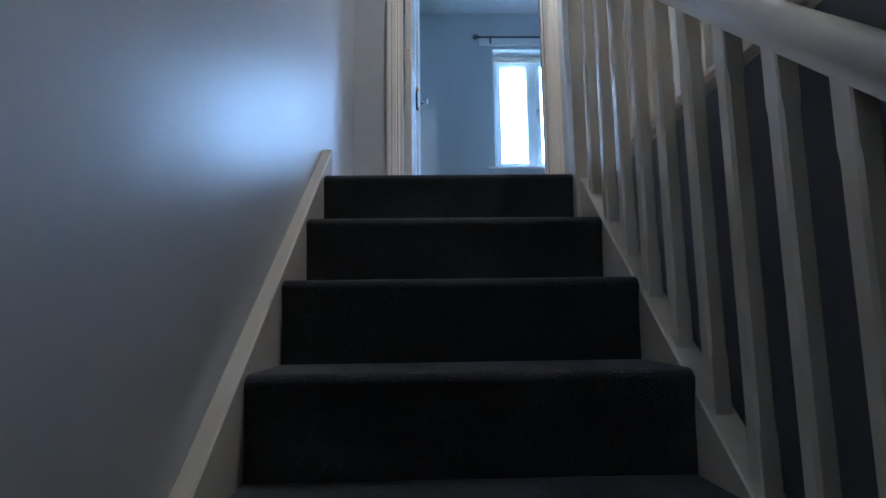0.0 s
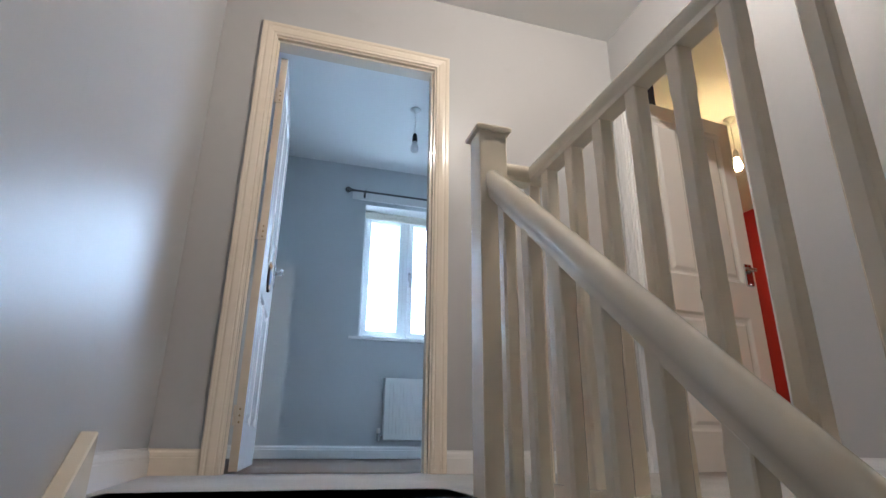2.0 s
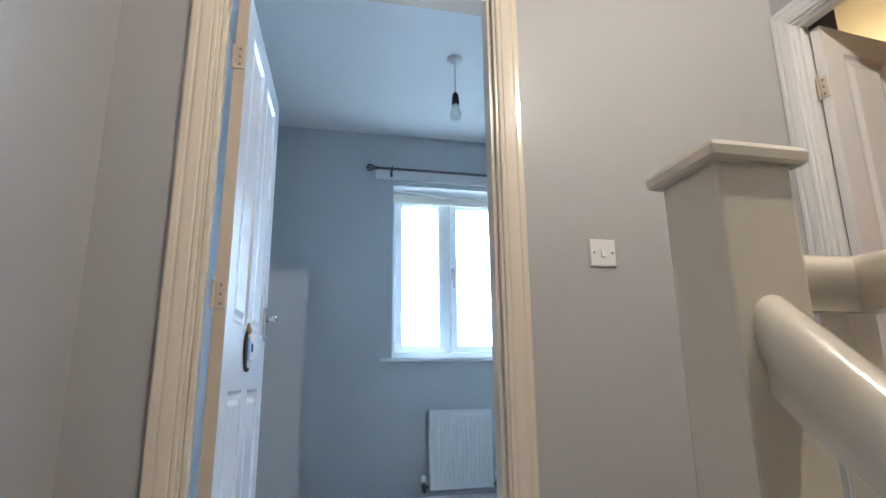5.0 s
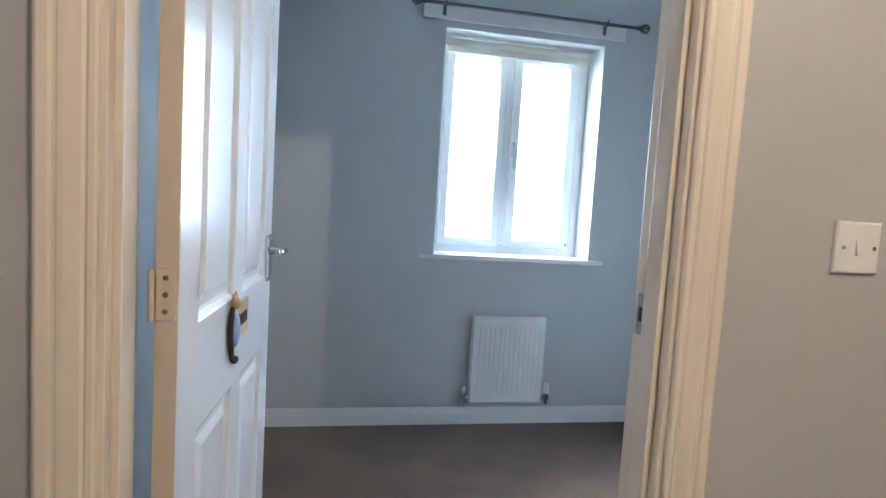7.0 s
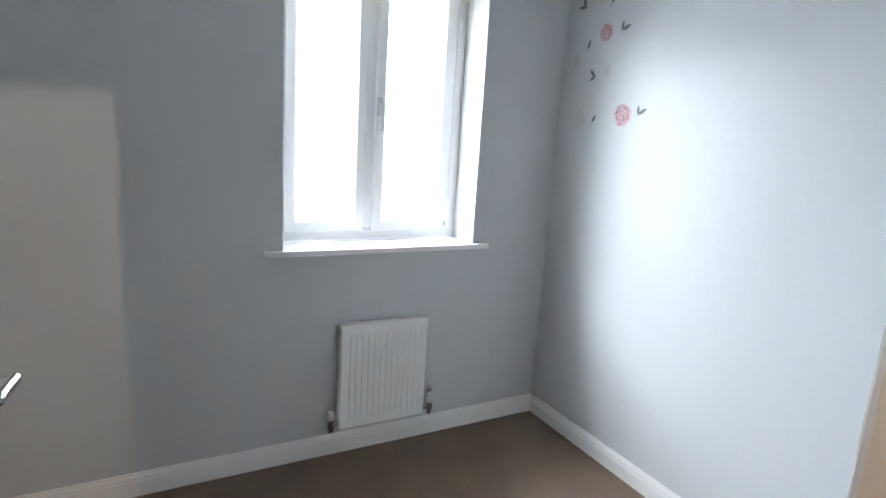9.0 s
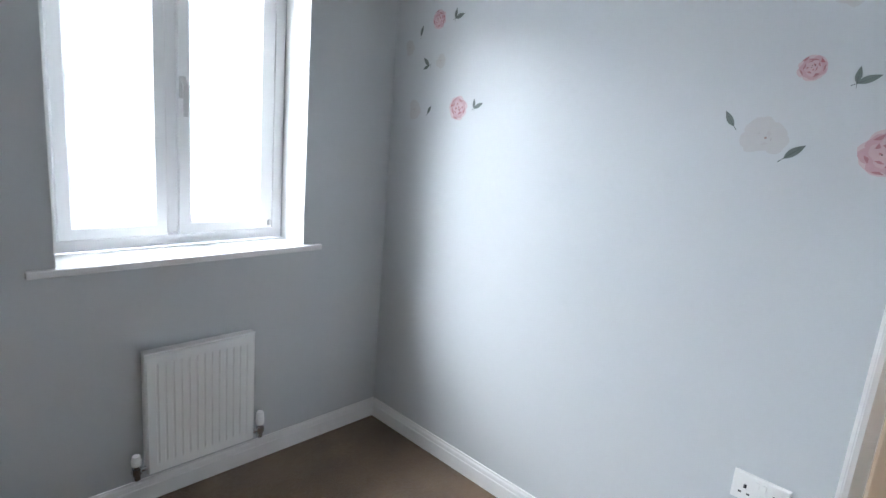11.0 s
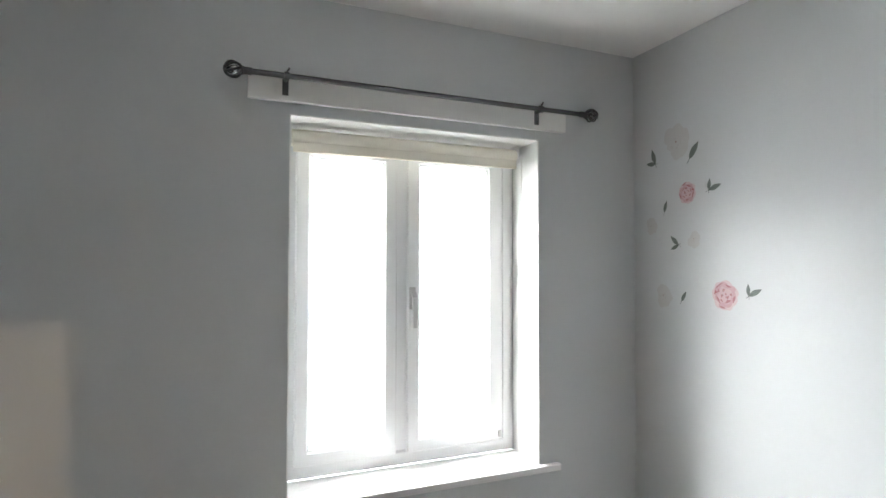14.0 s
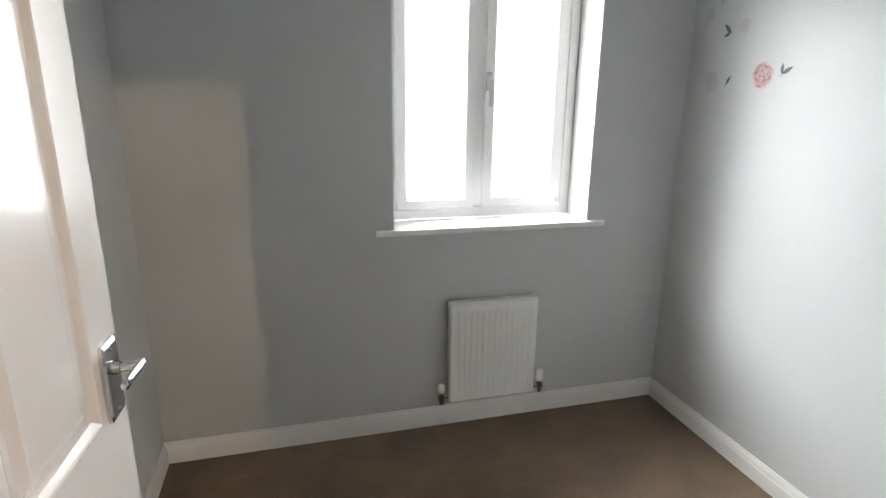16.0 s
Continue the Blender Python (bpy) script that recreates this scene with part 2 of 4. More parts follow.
def prism(bm, rings):
    """Skins a list of closed rings of equally many points, with end caps."""
    vs = [[bm.verts.new(p) for p in ring] for ring in rings]
    n = len(vs[0])
    for a, b in zip(vs, vs[1:]):
        for i in range(n):
            bm.faces.new((a[i], a[(i + 1) % n], b[(i + 1) % n], b[i]))
    bm.faces.new(vs[0][::-1])
    bm.faces.new(vs[-1])
    return bm


def slab_with_holes(bm, axis, at0, at1, u0, u1, z0, z1, holes):
    """A wall across `axis` from at0 to at1, running u0..u1 and z0..z1, with rectangular holes (ua, ub, za, zb)."""
    def put(ua, ub, za, zb):
        if ub - ua > 1e-4 and zb - za > 1e-4:
            if axis == "y":
                box(bm, ua, at0, za, ub, at1, zb)
            else:
                box(bm, at0, ua, za, at1, ub, zb)
    at = u0
    for ua, ub, za, zb in sorted(holes):
        put(at, ua, z0, z1)
        put(ua, ub, z0, za)
        put(ua, ub, zb, z1)
        at = ub
    put(at, u1, z0, z1)
    bmesh.ops.remove_doubles(bm, verts=bm.verts, dist=1e-5)
    return bm


# ---- the building ----
CEIL = 2.478
LOW = -2.665          # hall floor below the stairs
RISE, GOING, NOSE = 0.205, 0.2585, 1.745
X_STAIR_W, X_STAIR_E, X_EDGE = -0.43, 0.495, 0.578
Y_DOOR, Y_DOOR_BED = 2.768, 2.872
SE_CORNER = 2.942          # the doorway wall runs out of true
X_LAND_E = 1.745
BED_W, BED_E, BED_N = -0.343, 1.940, 4.868
OPEN_L, OPEN_R, OPEN_TOP = -0.170, 0.640, 2.014
D2_S, D2_N = 1.958, 2.688
X_STUDY = X_LAND_E + 0.062     # study face of the thin landing wall
WIN_L, WIN_R, WIN_B, WIN_T = 0.614, 1.500, 0.930, 2.110
LIN = 0.028

structure = lambda name, bm, mat, label, category: solid(name, bm, mat, label, category, kind="structure")

structure("wall_west", boxed(X_STAIR_W - 0.1, -2.3, LOW, X_STAIR_W, Y_DOOR, CEIL), LANDING_PAINT, "smooth grey satin-painted stairwell wall", "wall")
structure("wall_south", boxed(X_STAIR_W - 0.1, -2.4, LOW, X_LAND_E + 0.1, -2.3, CEIL), LANDING_PAINT, "plain grey painted wall closing the stairwell", "wall")
bm = bmesh.new()
slab_with_holes(bm, "y", Y_DOOR, Y_DOOR_BED, X_STAIR_W - 0.1, BED_E + 0.1, -0.25, CEIL, [(OPEN_L - LIN, OPEN_R + LIN, 0.0, OPEN_TOP + LIN)])
structure("wall_partition", bm, LANDING_PAINT, "grey painted partition wall with the bedroom doorway", "wall")
bm = bmesh.new()
slab_with_holes(bm, "y", Y_DOOR_BED, Y_DOOR_BED + 0.004, BED_W, BED_E, 0.0, CEIL, [(OPEN_L - LIN, OPEN_R + LIN, 0.0, OPEN_TOP + LIN)])
wedge = [[Vector((OPEN_R + LIN + 0.068, Y_DOOR_BED + 0.004, z)), Vector((BED_E, Y_DOOR_BED + 0.004, z)), Vector((BED_E, SE_CORNER, z))] for z in (0.0, CEIL)]
prism(bm, wedge)
structure("wall_bedroom_south", bm, BEDROOM_PAINT, "pale blue-grey painted skim on the doorway wall", "wall")
bm = bmesh.new()
slab_with_holes(bm, "x", X_LAND_E, X_STUDY, -2.3, Y_DOOR, -0.25, CEIL, [(D2_S - LIN, D2_N + LIN, 0.0, OPEN_TOP + LIN)])
structure("wall_landing_east", bm, LANDING_PAINT, "grey painted landing wall with an open doorway", "wall")
structure("wall_bedroom_west", boxed(BED_W - 0.1, Y_DOOR_BED, -0.25, BED_W, 5.16, CEIL), BEDROOM_PAINT, "pale blue-grey painted bedroom wall", "wall")
structure("wall_bedroom_east", boxed(BED_E, Y_DOOR_BED, -0.25, BED_E + 0.1, 5.16, CEIL), BEDROOM_PAINT, "pale blue-grey bedroom wall with flower decals", "wall")
bm = bmesh.new()
slab_with_holes(bm, "y", BED_N, 5.16, BED_W, BED_E, -0.25, CEIL, [(WIN_L, WIN_R, WIN_B - 0.02, WIN_T)])
structure("wall_north", bm, BEDROOM_PAINT, "pale blue-grey painted outside wall with a window", "wall")
# white-painted window reveal
bm = bmesh.new()
box(bm, WIN_L, BED_N + 0.002, WIN_B, WIN_L + 0.004, 5.05, WIN_T)
box(bm, WIN_R - 0.004, BED_N + 0.002, WIN_B, WIN_R, 5.05, WIN_T)
box(bm, WIN_L + 0.004, BED_N + 0.002, WIN_T - 0.004, WIN_R - 0.004, 5.05, WIN_T)
structure("trim_window_reveal", bm, WHITE_SATIN, "white painted plaster lining of the window reveal", "window reveal")
structure("floor_landing", box(boxed(X_EDGE + 0.01, -2.3, -0.25, X_LAND_E + 0.05, Y_DOOR, 0.0), X_STAIR_W, NOSE + 0.03, -0.25, X_EDGE + 0.01, Y_DOOR + 0.05, 0.0), LANDING_CARPET, "light grey carpeted landing floor", "floor")
structure("floor_bedroom", boxed(BED_W, Y_DOOR + 0.05, -0.25, BED_E, BED_N, 0.0), BEDROOM_CARPET, "brown cut-pile bedroom carpet with brushed patches", "floor")
structure("floor_hall", boxed(X_STAIR_W - 0.1, -2.4, LOW - 0.1, X_LAND_E + 0.1, Y_DOOR, LOW), LANDING_CARPET, "plain hall floor below the stairs", "floor")
structure("wall_under_landing", boxed(X_LAND_E, -2.3, LOW, X_LAND_E + 0.1, Y_DOOR, -0.25), LANDING_PAINT, "grey painted hall wall below the landing", "wall")
# the stairwell's shade on this wall is part of its base colour
structure("wall_stair_side", boxed(X_EDGE - 0.002, -2.3, LOW, X_EDGE + 0.010, 1.775, -0.042), SIDE_SHADED_PAINT, "grey painted wall below the landing edge beside the stairs, its shade put into the colour", "wall")
structure("wall_hall_end", boxed(X_STAIR_W, 1.9, LOW, X_LAND_E, 2.0, -0.25), LANDING_PAINT, "plain wall closing the space below the stairs", "wall")
structure("ceiling", boxed(X_STAIR_W - 0.1, -2.4, CEIL, BED_E + 0.1, 5.16, CEIL + 0.1), CEILING_PAINT, "flat white emulsioned ceiling", "ceiling")

# the room beyond the landing's other door
R2_E, R2_C = 4.40, 2.36
structure("floor_study", box(box(boxed(X_LAND_E + 0.05, 0.9, -0.25, X_STUDY, Y_DOOR, -0.001), X_STUDY, 0.9, -0.25, R2_E, Y_DOOR, -0.001), BED_E + 0.1, Y_DOOR, -0.25, R2_E, 4.7, -0.001), LANDING_CARPET, "light beige carpet of the room with the red wall", "floor")
structure("wall_study_east", boxed(R2_E, 0.9, -0.25, R2_E + 0.1, 4.7, R2_C), RED_PAINT, "deep red painted feature wall", "wall")
structure("wall_study_south", boxed(X_STUDY, 0.8, -0.25, R2_E + 0.1, 0.9, R2_C), STUDY_PAINT, "plain warm white wall", "wall")
structure("wall_study_north", boxed(BED_E + 0.1, 4.7, -0.25, R2_E + 0.1, 4.8, R2_C), STUDY_PAINT, "plain warm white wall", "wall")
structure("wall_study_navy", box(boxed(X_STUDY, Y_DOOR - 0.004, 0.0, BED_E + 0.104, Y_DOOR, R2_C), BED_E + 0.1, Y_DOOR, 0.0, BED_E + 0.104, 4.7, R2_C), NAVY_PAINT, "dark navy painted wall behind the open door", "wall")
structure("ceiling_study", box(boxed(X_STUDY, 0.8, R2_C, R2_E + 0.1, Y_DOOR, R2_C + 0.1), BED_E + 0.1, Y_DOOR, R2_C, R2_E + 0.1, 4.8, R2_C + 0.1), CEILING_PAINT, "white ceiling lit warm by a bulb", "ceiling")

# the bright sky outside
structure("backdrop", boxed(-9, 14, -6, 11, 14.1, 12), SKY_GLOW, "bright white overcast sky outside the window", "sky")
structure("ground", boxed(-60, 5.4, -3.0, 60, 120, -2.9), material("lawn", (0.06, 0.09, 0.04), 0.9, vary=0.3), "grass outside below the window", "ground")

SKIRT = [(0, 0), (0.014, 0), (0.014, 0.060), (0.0115, 0.064), (0.0115, 0.069), (0.010, 0.079), (0.006, 0.086), (0.0055, 0.093), (0, 0.093)]


def skirting(name, p0, p1, out, mat=WHITE_SATIN, label="white painted ogee skirting board"):
    """A moulded board along the floor from p0 to p1, standing out from its wall towards `out`."""
    bm = bmesh.new()
    o = Vector((*out, 0))
    rings = [[Vector((*p, 0.0)) + o * d + Vector((0, 0, z)) for d, z in SKIRT] for p in (p0, p1)]
    prism(bm, rings)
    return structure(name, bm, mat, label, "skirting board")


ARCH_W = 0.070
ARCH = [(0, 0), (0, 0.008), (0.003, 0.011), (0.009, 0.012), (0.013, 0.010), (0.017, 0.013), (0.036, 0.016), (0.042, 0.016), (0.045, 0.0142), (0.049, 0.0142), (0.053, 0.017), (0.065, 0.018), (ARCH_W, 0.015), (ARCH_W, 0)]


def architrave(parent, axis, at, side, u0, u1, top, mat):
    """Moulded boards round an opening u0..u1 by top, on the wall face at `at`; side: +1 or -1, the way that the face looks."""
    u0, u1, top = u0 - 0.008, u1 + 0.008, top + 0.008
    path = [(u0, 0.0), (u0, top), (u1, top), (u1, 0.0)]
    out = [(-1, 0), (-1, 1), (1, 1), (1, 0)]
    place = (lambda u, z, d: Vector((u, at + side * d, z))) if axis == "y" else (lambda u, z, d: Vector((at + side * d, u, z)))
    for i, name in enumerate(("architrave_leg", "architrave_head", "architrave_leg")):
        rings = [[place(path[k][0] + out[k][0] * w, path[k][1] + out[k][1] * w, d) for w, d in ARCH] for k in (i, i + 1)]
        part(name, prism(bmesh.new(), rings), mat, parent)


def lining(parent, axis, a0, a1, u0, u1, top, mat, stop):
    """The boards that line a doorway from a0 to a1 through the wall, with a planted stop between stop[0] and stop[1]."""
    def put(name, ua, ub, za, zb, p0=a0, p1=a1, bevel=0.002):
        part(name, boxed(ua, p0, za, ub, p1, zb, bevel=bevel) if axis == "y" else boxed(p0, ua, za, p1, ub, zb, bevel=bevel), mat, parent)
    put("jamb", u0 - LIN, u0, 0, top)
    put("jamb", u1, u1 + LIN, 0, top)
    put("head", u0 - LIN, u1 + LIN, top, top + LIN)
    s0, s1 = stop
    put("door_stop", u0, u0 + 0.012, 0, top - 0.012, s0, s1)
    put("door_stop", u1 - 0.012, u1, 0, top - 0.012, s0, s1)
    put("door_stop", u0, u1, top - 0.012, top, s0, s1)


# bedroom doorway
frame_bed = thing("door_frame_1", "cream gloss door frame with moulded architrave", "door frame", kind="structure")
lining(frame_bed, "y", Y_DOOR - 0.002, Y_DOOR_BED + 0.006, OPEN_L, OPEN_R, OPEN_TOP, CREAM_GLOSS, (Y_DOOR + 0.018, Y_DOOR_BED - 0.040))
architrave(frame_bed, "y", Y_DOOR - 0.001, -1, OPEN_L, OPEN_R, OPEN_TOP, CREAM_GLOSS)
architrave(frame_bed, "y", Y_DOOR_BED + 0.005, 1, OPEN_L, OPEN_R, OPEN_TOP, WHITE_SATIN)
bm = boxed(OPEN_R - 0.0025, Y_DOOR_BED - 0.034, 0.990, OPEN_R + 0.001, Y_DOOR_BED - 0.008, 1.060, bevel=0.001)
strike = part("strike_plate", bm, CHROME, frame_bed, "chrome strike plate")
part("latch_hole", boxed(OPEN_R - 0.0035, Y_DOOR_BED - 0.028, 1.013, OPEN_R, Y_DOOR_BED - 0.016, 1.037), DARK, strike)
# the landing's other doorway
frame_study = thing("door_frame_2", "white gloss door frame with moulded architrave", "door frame", kind="structure")
lining(frame_study, "x", X_LAND_E - 0.002, X_STUDY + 0.004, D2_S, D2_N, OPEN_TOP, WHITE_GLOSS, (X_LAND_E + 0.012, X_LAND_E + 0.030))
architrave(frame_study, "x", X_LAND_E - 0.001, -1, D2_S, D2_N, OPEN_TOP, WHITE_GLOSS)

skirting("baseboard_1", (OPEN_R + 0.072, Y_DOOR), (X_LAND_E, Y_DOOR), (0, -1), WHITE_GLOSS)
skirting("baseboard_2", (X_STAIR_W, Y_DOOR), (OPEN_L - 0.072, Y_DOOR), (0, -1), CREAM_GLOSS, "cream gloss skirting board beside the doorway")
skirting("baseboard_3", (X_STAIR_W, 1.93), (X_STAIR_W, Y_DOOR - 0.016), (1, 0), WHITE_GLOSS)
skirting("baseboard_4", (X_LAND_E, -2.3), (X_LAND_E, D2_S - 0.072), (-1, 0), WHITE_GLOSS)
skirting("baseboard_5", (BED_W, BED_N), (BED_E, BED_N), (0, -1))
skirting("baseboard_6", (BED_E, SE_CORNER + 0.016), (BED_E, BED_N - 0.016), (-1, 0))
skirting("baseboard_7", (BED_W, Y_DOOR_BED + 0.004), (BED_W, BED_N - 0.016), (1, 0))
skirting("baseboard_8", (OPEN_R + 0.10, Y_DOOR_BED + 0.005), (BED_E - 0.016, SE_CORNER - 0.001), (0, 1))
skirting("baseboard_9", (R2_E, 0.9), (R2_E, 4.7), (-1, 0))

# window
WY0, WY1 = 5.045, 5.115
window = thing("window_1", "white plastic two-light casement window", "window", kind="structure")


def ring_frame(x0, x1, z0, z1, w, y0, y1, bevel=0.004):
    """A mitred rectangular frame of bar width w."""
    bm = bmesh.new()
    prof = [(0, y1), (0, y0 + bevel * 2), (bevel, y0), (w - 2.5 * bevel, y0), (w, y0 + 0.012), (w, y1)]
    corners = [(x0, z0, 1, 1), (x1, z0, -1, 1), (x1, z1, -1, -1), (x0, z1, 1, -1)]
    rings = [[Vector((x + sx * d, y, z + sz * d)) for d, y in prof] for x, z, sx, sz in corners]
    vs = [[bm.verts.new(p) for p in r] for r in rings]
    n = len(prof)
    for k in range(4):
        a, b = vs[k], vs[(k + 1) % 4]
        for i in range(n):
            bm.faces.new((a[i], a[(i + 1) % n], b[(i + 1) % n], b[i]))
    return bm


part("window_frame", ring_frame(WIN_L, WIN_R, WIN_B, WIN_T, 0.055, WY0 + 0.012, WY1), UPVC, window)
mid = 1.036
part("frame_jamb", boxed(WIN_R - 0.078, WY0 + 0.013, WIN_B + 0.050, WIN_R - 0.050, WY1, WIN_T - 0.050, bevel=0.003), UPVC, window)
part("mullion", boxed(mid - 0.032, WY0 + 0.014, WIN_B + 0.055, mid + 0.032, WY1, WIN_T - 0.055, bevel=0.004), UPVC, window)
for xa, xb in ((WIN_L + 0.045, mid - 0.020), (mid + 0.020, WIN_R - 0.068)):
    sash = part("sash", ring_frame(xa, xb, WIN_B + 0.045, WIN_T - 0.045, 0.052, WY0, WY1 - 0.012), UPVC, window)
    pane = part("pane", boxed(xa + 0.047, WY0 + 0.022, WIN_B + 0.092, xb - 0.047, WY0 + 0.028, WIN_T - 0.092), CLEAR, sash)
    pane.visible_shadow = False
    part("gasket", ring_frame(xa + 0.048, xb - 0.048, WIN_B + 0.093, WIN_T - 0.093, 0.004, WY0 + 0.008, WY0 + 0.021, bevel=0.001), DARK, sash)
# casement handle on the meeting stile
hx = mid + 0.036
bm = boxed(hx - 0.012, WY0 - 0.008, 1.49, hx + 0.012, WY0 + 0.001, 1.57, bevel=0.003)
handle = part("handle", bm, HANDLE_GREY, window, "white plastic casement handle")
bm = bmesh.new()
prism(bm, [[Vector((hx + sx * w, y + dy, z)) for sx, dy in ((-1, 0), (1, 0), (1, -0.010), (-1, -0.010))] for y, z, w in ((WY0 - 0.010, 1.555, 0.009), (WY0 - 0.028, 1.535, 0.009), (WY0 - 0.030, 1.47, 0.008), (WY0 - 0.026, 1.425, 0.007))])
part("lever", bm, HANDLE_GREY, handle)
# trickle hinges and catch at the foot of the sash
part("stay", boxed(WIN_R - 0.075, WY0 - 0.008, WIN_B + 0.062, WIN_R - 0.062, WY0 + 0.002, WIN_B + 0.085, bevel=0.002), HANDLE_GREY, window)
sill = part("window_sill", boxed(0.538, BED_N - 0.022, WIN_B - 0.022, 1.579, WY0 + 0.010, WIN_B + 0.003, bevel=0.006, segments=3), WHITE_GLOSS, window, "white gloss window board with rounded nose")


# ---- stairs ----
stairs = thing("staircase", "carpeted staircase between painted strings", "staircase", kind="structure")
STEPS = 13


def step_section(w0, w1):
    """One carpeted step: the riser and a tread with a rolled nosing, closed below."""
    bm = bmesh.new()
    r = 0.020
    prof = [(0.010, -RISE), (0.007, -0.095), (0.002, -0.050)]
    for k in range(8):
        a = math.radians(-165 - k * 15)
        prof.append((r + r * math.cos(a) - 0.004, -r + r * math.sin(a)))
    prof += [(GOING + 0.030, 0.0), (GOING + 0.030, -0.03), (0.06, -0.05), (0.06, -RISE)]
    rings = [[Vector((x, y, z)) for y, z in prof] for x in (w0, w0 + 0.006, w1 - 0.006, w1)]
    rings[0] = [Vector((w0, y + 0.004, z - 0.004)) for y, z in prof]
    rings[-1] = [Vector((w1, y + 0.004, z - 0.004)) for y, z in prof]
    return prism(bm, rings)


first = None
for i in range(STEPS):
    if first is None:
        first = part("carpeted_step", step_section(-0.392, X_STAIR_E), STAIR_CARPET, stairs, "charcoal carpeted step", smooth=True)
        first.location = (0, NOSE, 0)
    else:
        again = first.copy()
        scene.collection.objects.link(again)
        again.location = (0, NOSE - i * GOING, -i * RISE)
SLOPE = RISE / GOING
line = lambda y: (y - NOSE) * SLOPE


def string_board(x0, x1, y0, y1, lift, depth, slope=SLOPE, bevel=0.004):
    """A sloping board beside the steps, cut upright at both ends."""
    bm = bmesh.new()
    b = bevel
    sec = [(x0, -depth), (x1, -depth), (x1, -b), (x1 - b, 0), (x0 + b, 0), (x0, -b)]
    return prism(bm, [[Vector((x, y, (y - NOSE) * slope + lift + z)) for x, z in sec] for y in (y0, y1)])


part("wall_string", string_board(X_STAIR_W, -0.391, NOSE - STEPS * GOING, 1.905, 0.014, 0.31), RAIL_GLOSS, stairs, "yellowed white gloss wall string")
part("outer_string", string_board(X_STAIR_E - 0.001, X_STAIR_E + 0.060, NOSE - STEPS * GOING, 1.70, 0.010, 0.30, 0.87), RAIL_GLOSS, stairs, "yellowed white gloss outer string")

RX = 0.525      # line of the stair balusters
stair_rail = thing("stair_balustrade", "yellowed white gloss stair balustrade with square newel", "balustrade")
NX0, NX1, NY0, NY1 = 0.483, 0.568, 1.708, 1.790
bm = boxed(NX0, NY0, -0.42, NX1, NY1, 0.997, bevel=0.004)
newel = part("newel_post", bm, RAIL_GLOSS, stair_rail, "square gloss-painted newel post")
bm = bmesh.new()
e = 0.011
prism(bm, [[Vector((x, y, z)) for x, y in ((NX0 - d, NY0 - d), (NX1 + d, NY0 - d), (NX1 + d, NY1 + d), (NX0 - d, NY1 + d))] for d, z in ((e - 0.003, 0.993), (e, 0.996), (e + 0.001, 1.005), (e - 0.003, 1.011), (-0.02, 1.017))])
part("newel_cap", bm, RAIL_GLOSS, newel, "flat overhanging newel cap")

RAIL = [(-0.021, -0.060), (0.021, -0.060), (0.021, -0.044), (0.027, -0.036), (0.030, -0.024), (0.0285, -0.014), (0.023, -0.006), (0.014, -0.0015), (0.005, 0), (-0.005, 0), (-0.014, -0.0015), (-0.023, -0.006), (-0.0285, -0.014), (-0.030, -0.024), (-0.027, -0.036), (-0.021, -0.044)]
RAIL_SLOPE, RAIL_AT_NEWEL, STRING_SLOPE = 0.850, 0.866, 0.87
rail_top = lambda y: RAIL_AT_NEWEL + (y - NY0) * RAIL_SLOPE
bm = prism(bmesh.new(), [[Vector((RX + x * 0.85, y, rail_top(y) + z * 1.45)) for x, z in RAIL] for y in (NOSE - 12 * GOING, NY0 + 0.002)])
part("handrail", bm, RAIL_GLOSS, stair_rail, "rounded sloping handrail", smooth=True, angle=0.9)
B = 0.0185      # half a baluster
chamfer = lambda s, c: [(-s, -s + c), (-s + c, -s), (s - c, -s), (s, -s + c), (s, s - c), (s - c, s), (-s + c, s), (-s, s - c)]


def baluster_mesh(z_foot, z_head, foot_slope, head_slope):
    """A square stick with softened arrises, cut to the slopes at foot and head."""
    rings = []
    for z, c, s in ((z_foot, 0.003, foot_slope), (z_foot + 0.09, 0.003, 0), (z_foot + 0.11, 0.006, 0), (z_head - 0.11, 0.006, 0), (z_head - 0.09, 0.003, 0), (z_head, 0.003, head_slope)):
        rings.append([Vector((x, y, z + y * s)) for x, y in chamfer(B, c)])
    return prism(bmesh.new(), rings)


for i in range(22):
    y = 1.627 - 0.1360 * i
    stick = part("baluster", baluster_mesh((y - NOSE) * STRING_SLOPE + 0.008, rail_top(y) - 0.084, STRING_SLOPE, RAIL_SLOPE), RAIL_GLOSS, stair_rail)
    stick.location = (RX, y, 0)

LX = 0.674      # line of the landing balustrade
L_TOP = 0.916
land_rail = thing("landing_balustrade", "yellowed white gloss level balustrade along the landing edge", "balustrade")
corner = 1.755
bm = bmesh.new()
rings = []
for x, y, ox, oy in ((NX1 - 0.002, corner, 0, 1), (LX, corner, 1, 1), (LX, -2.3, 1, 0)):
    rings.append([Vector((x + d * ox, y + d * oy, L_TOP + z)) for d, z in RAIL])
part("handrail", prism(bm, rings), RAIL_GLOSS, land_rail, "level rounded handrail with a mitred corner", smooth=True, angle=0.6)
part("base_rail", boxed(LX - 0.031, -2.3, 0.0, LX + 0.031, 1.80, 0.034, bevel=0.006), RAIL_GLOSS, land_rail)
bm = prism(bmesh.new(), [[Vector((X_EDGE + 0.011 - d, y, z)) for d, z in ((0, -0.040), (0.014, -0.040), (0.020, -0.032), (0.028, -0.026), (0.032, -0.012), (0.026, 0.003), (0.0, 0.003))] for y in (-2.3, 1.72)])
part("nosing_trim", bm, RAIL_GLOSS, land_rail, "painted rounded nosing board")
stick = None
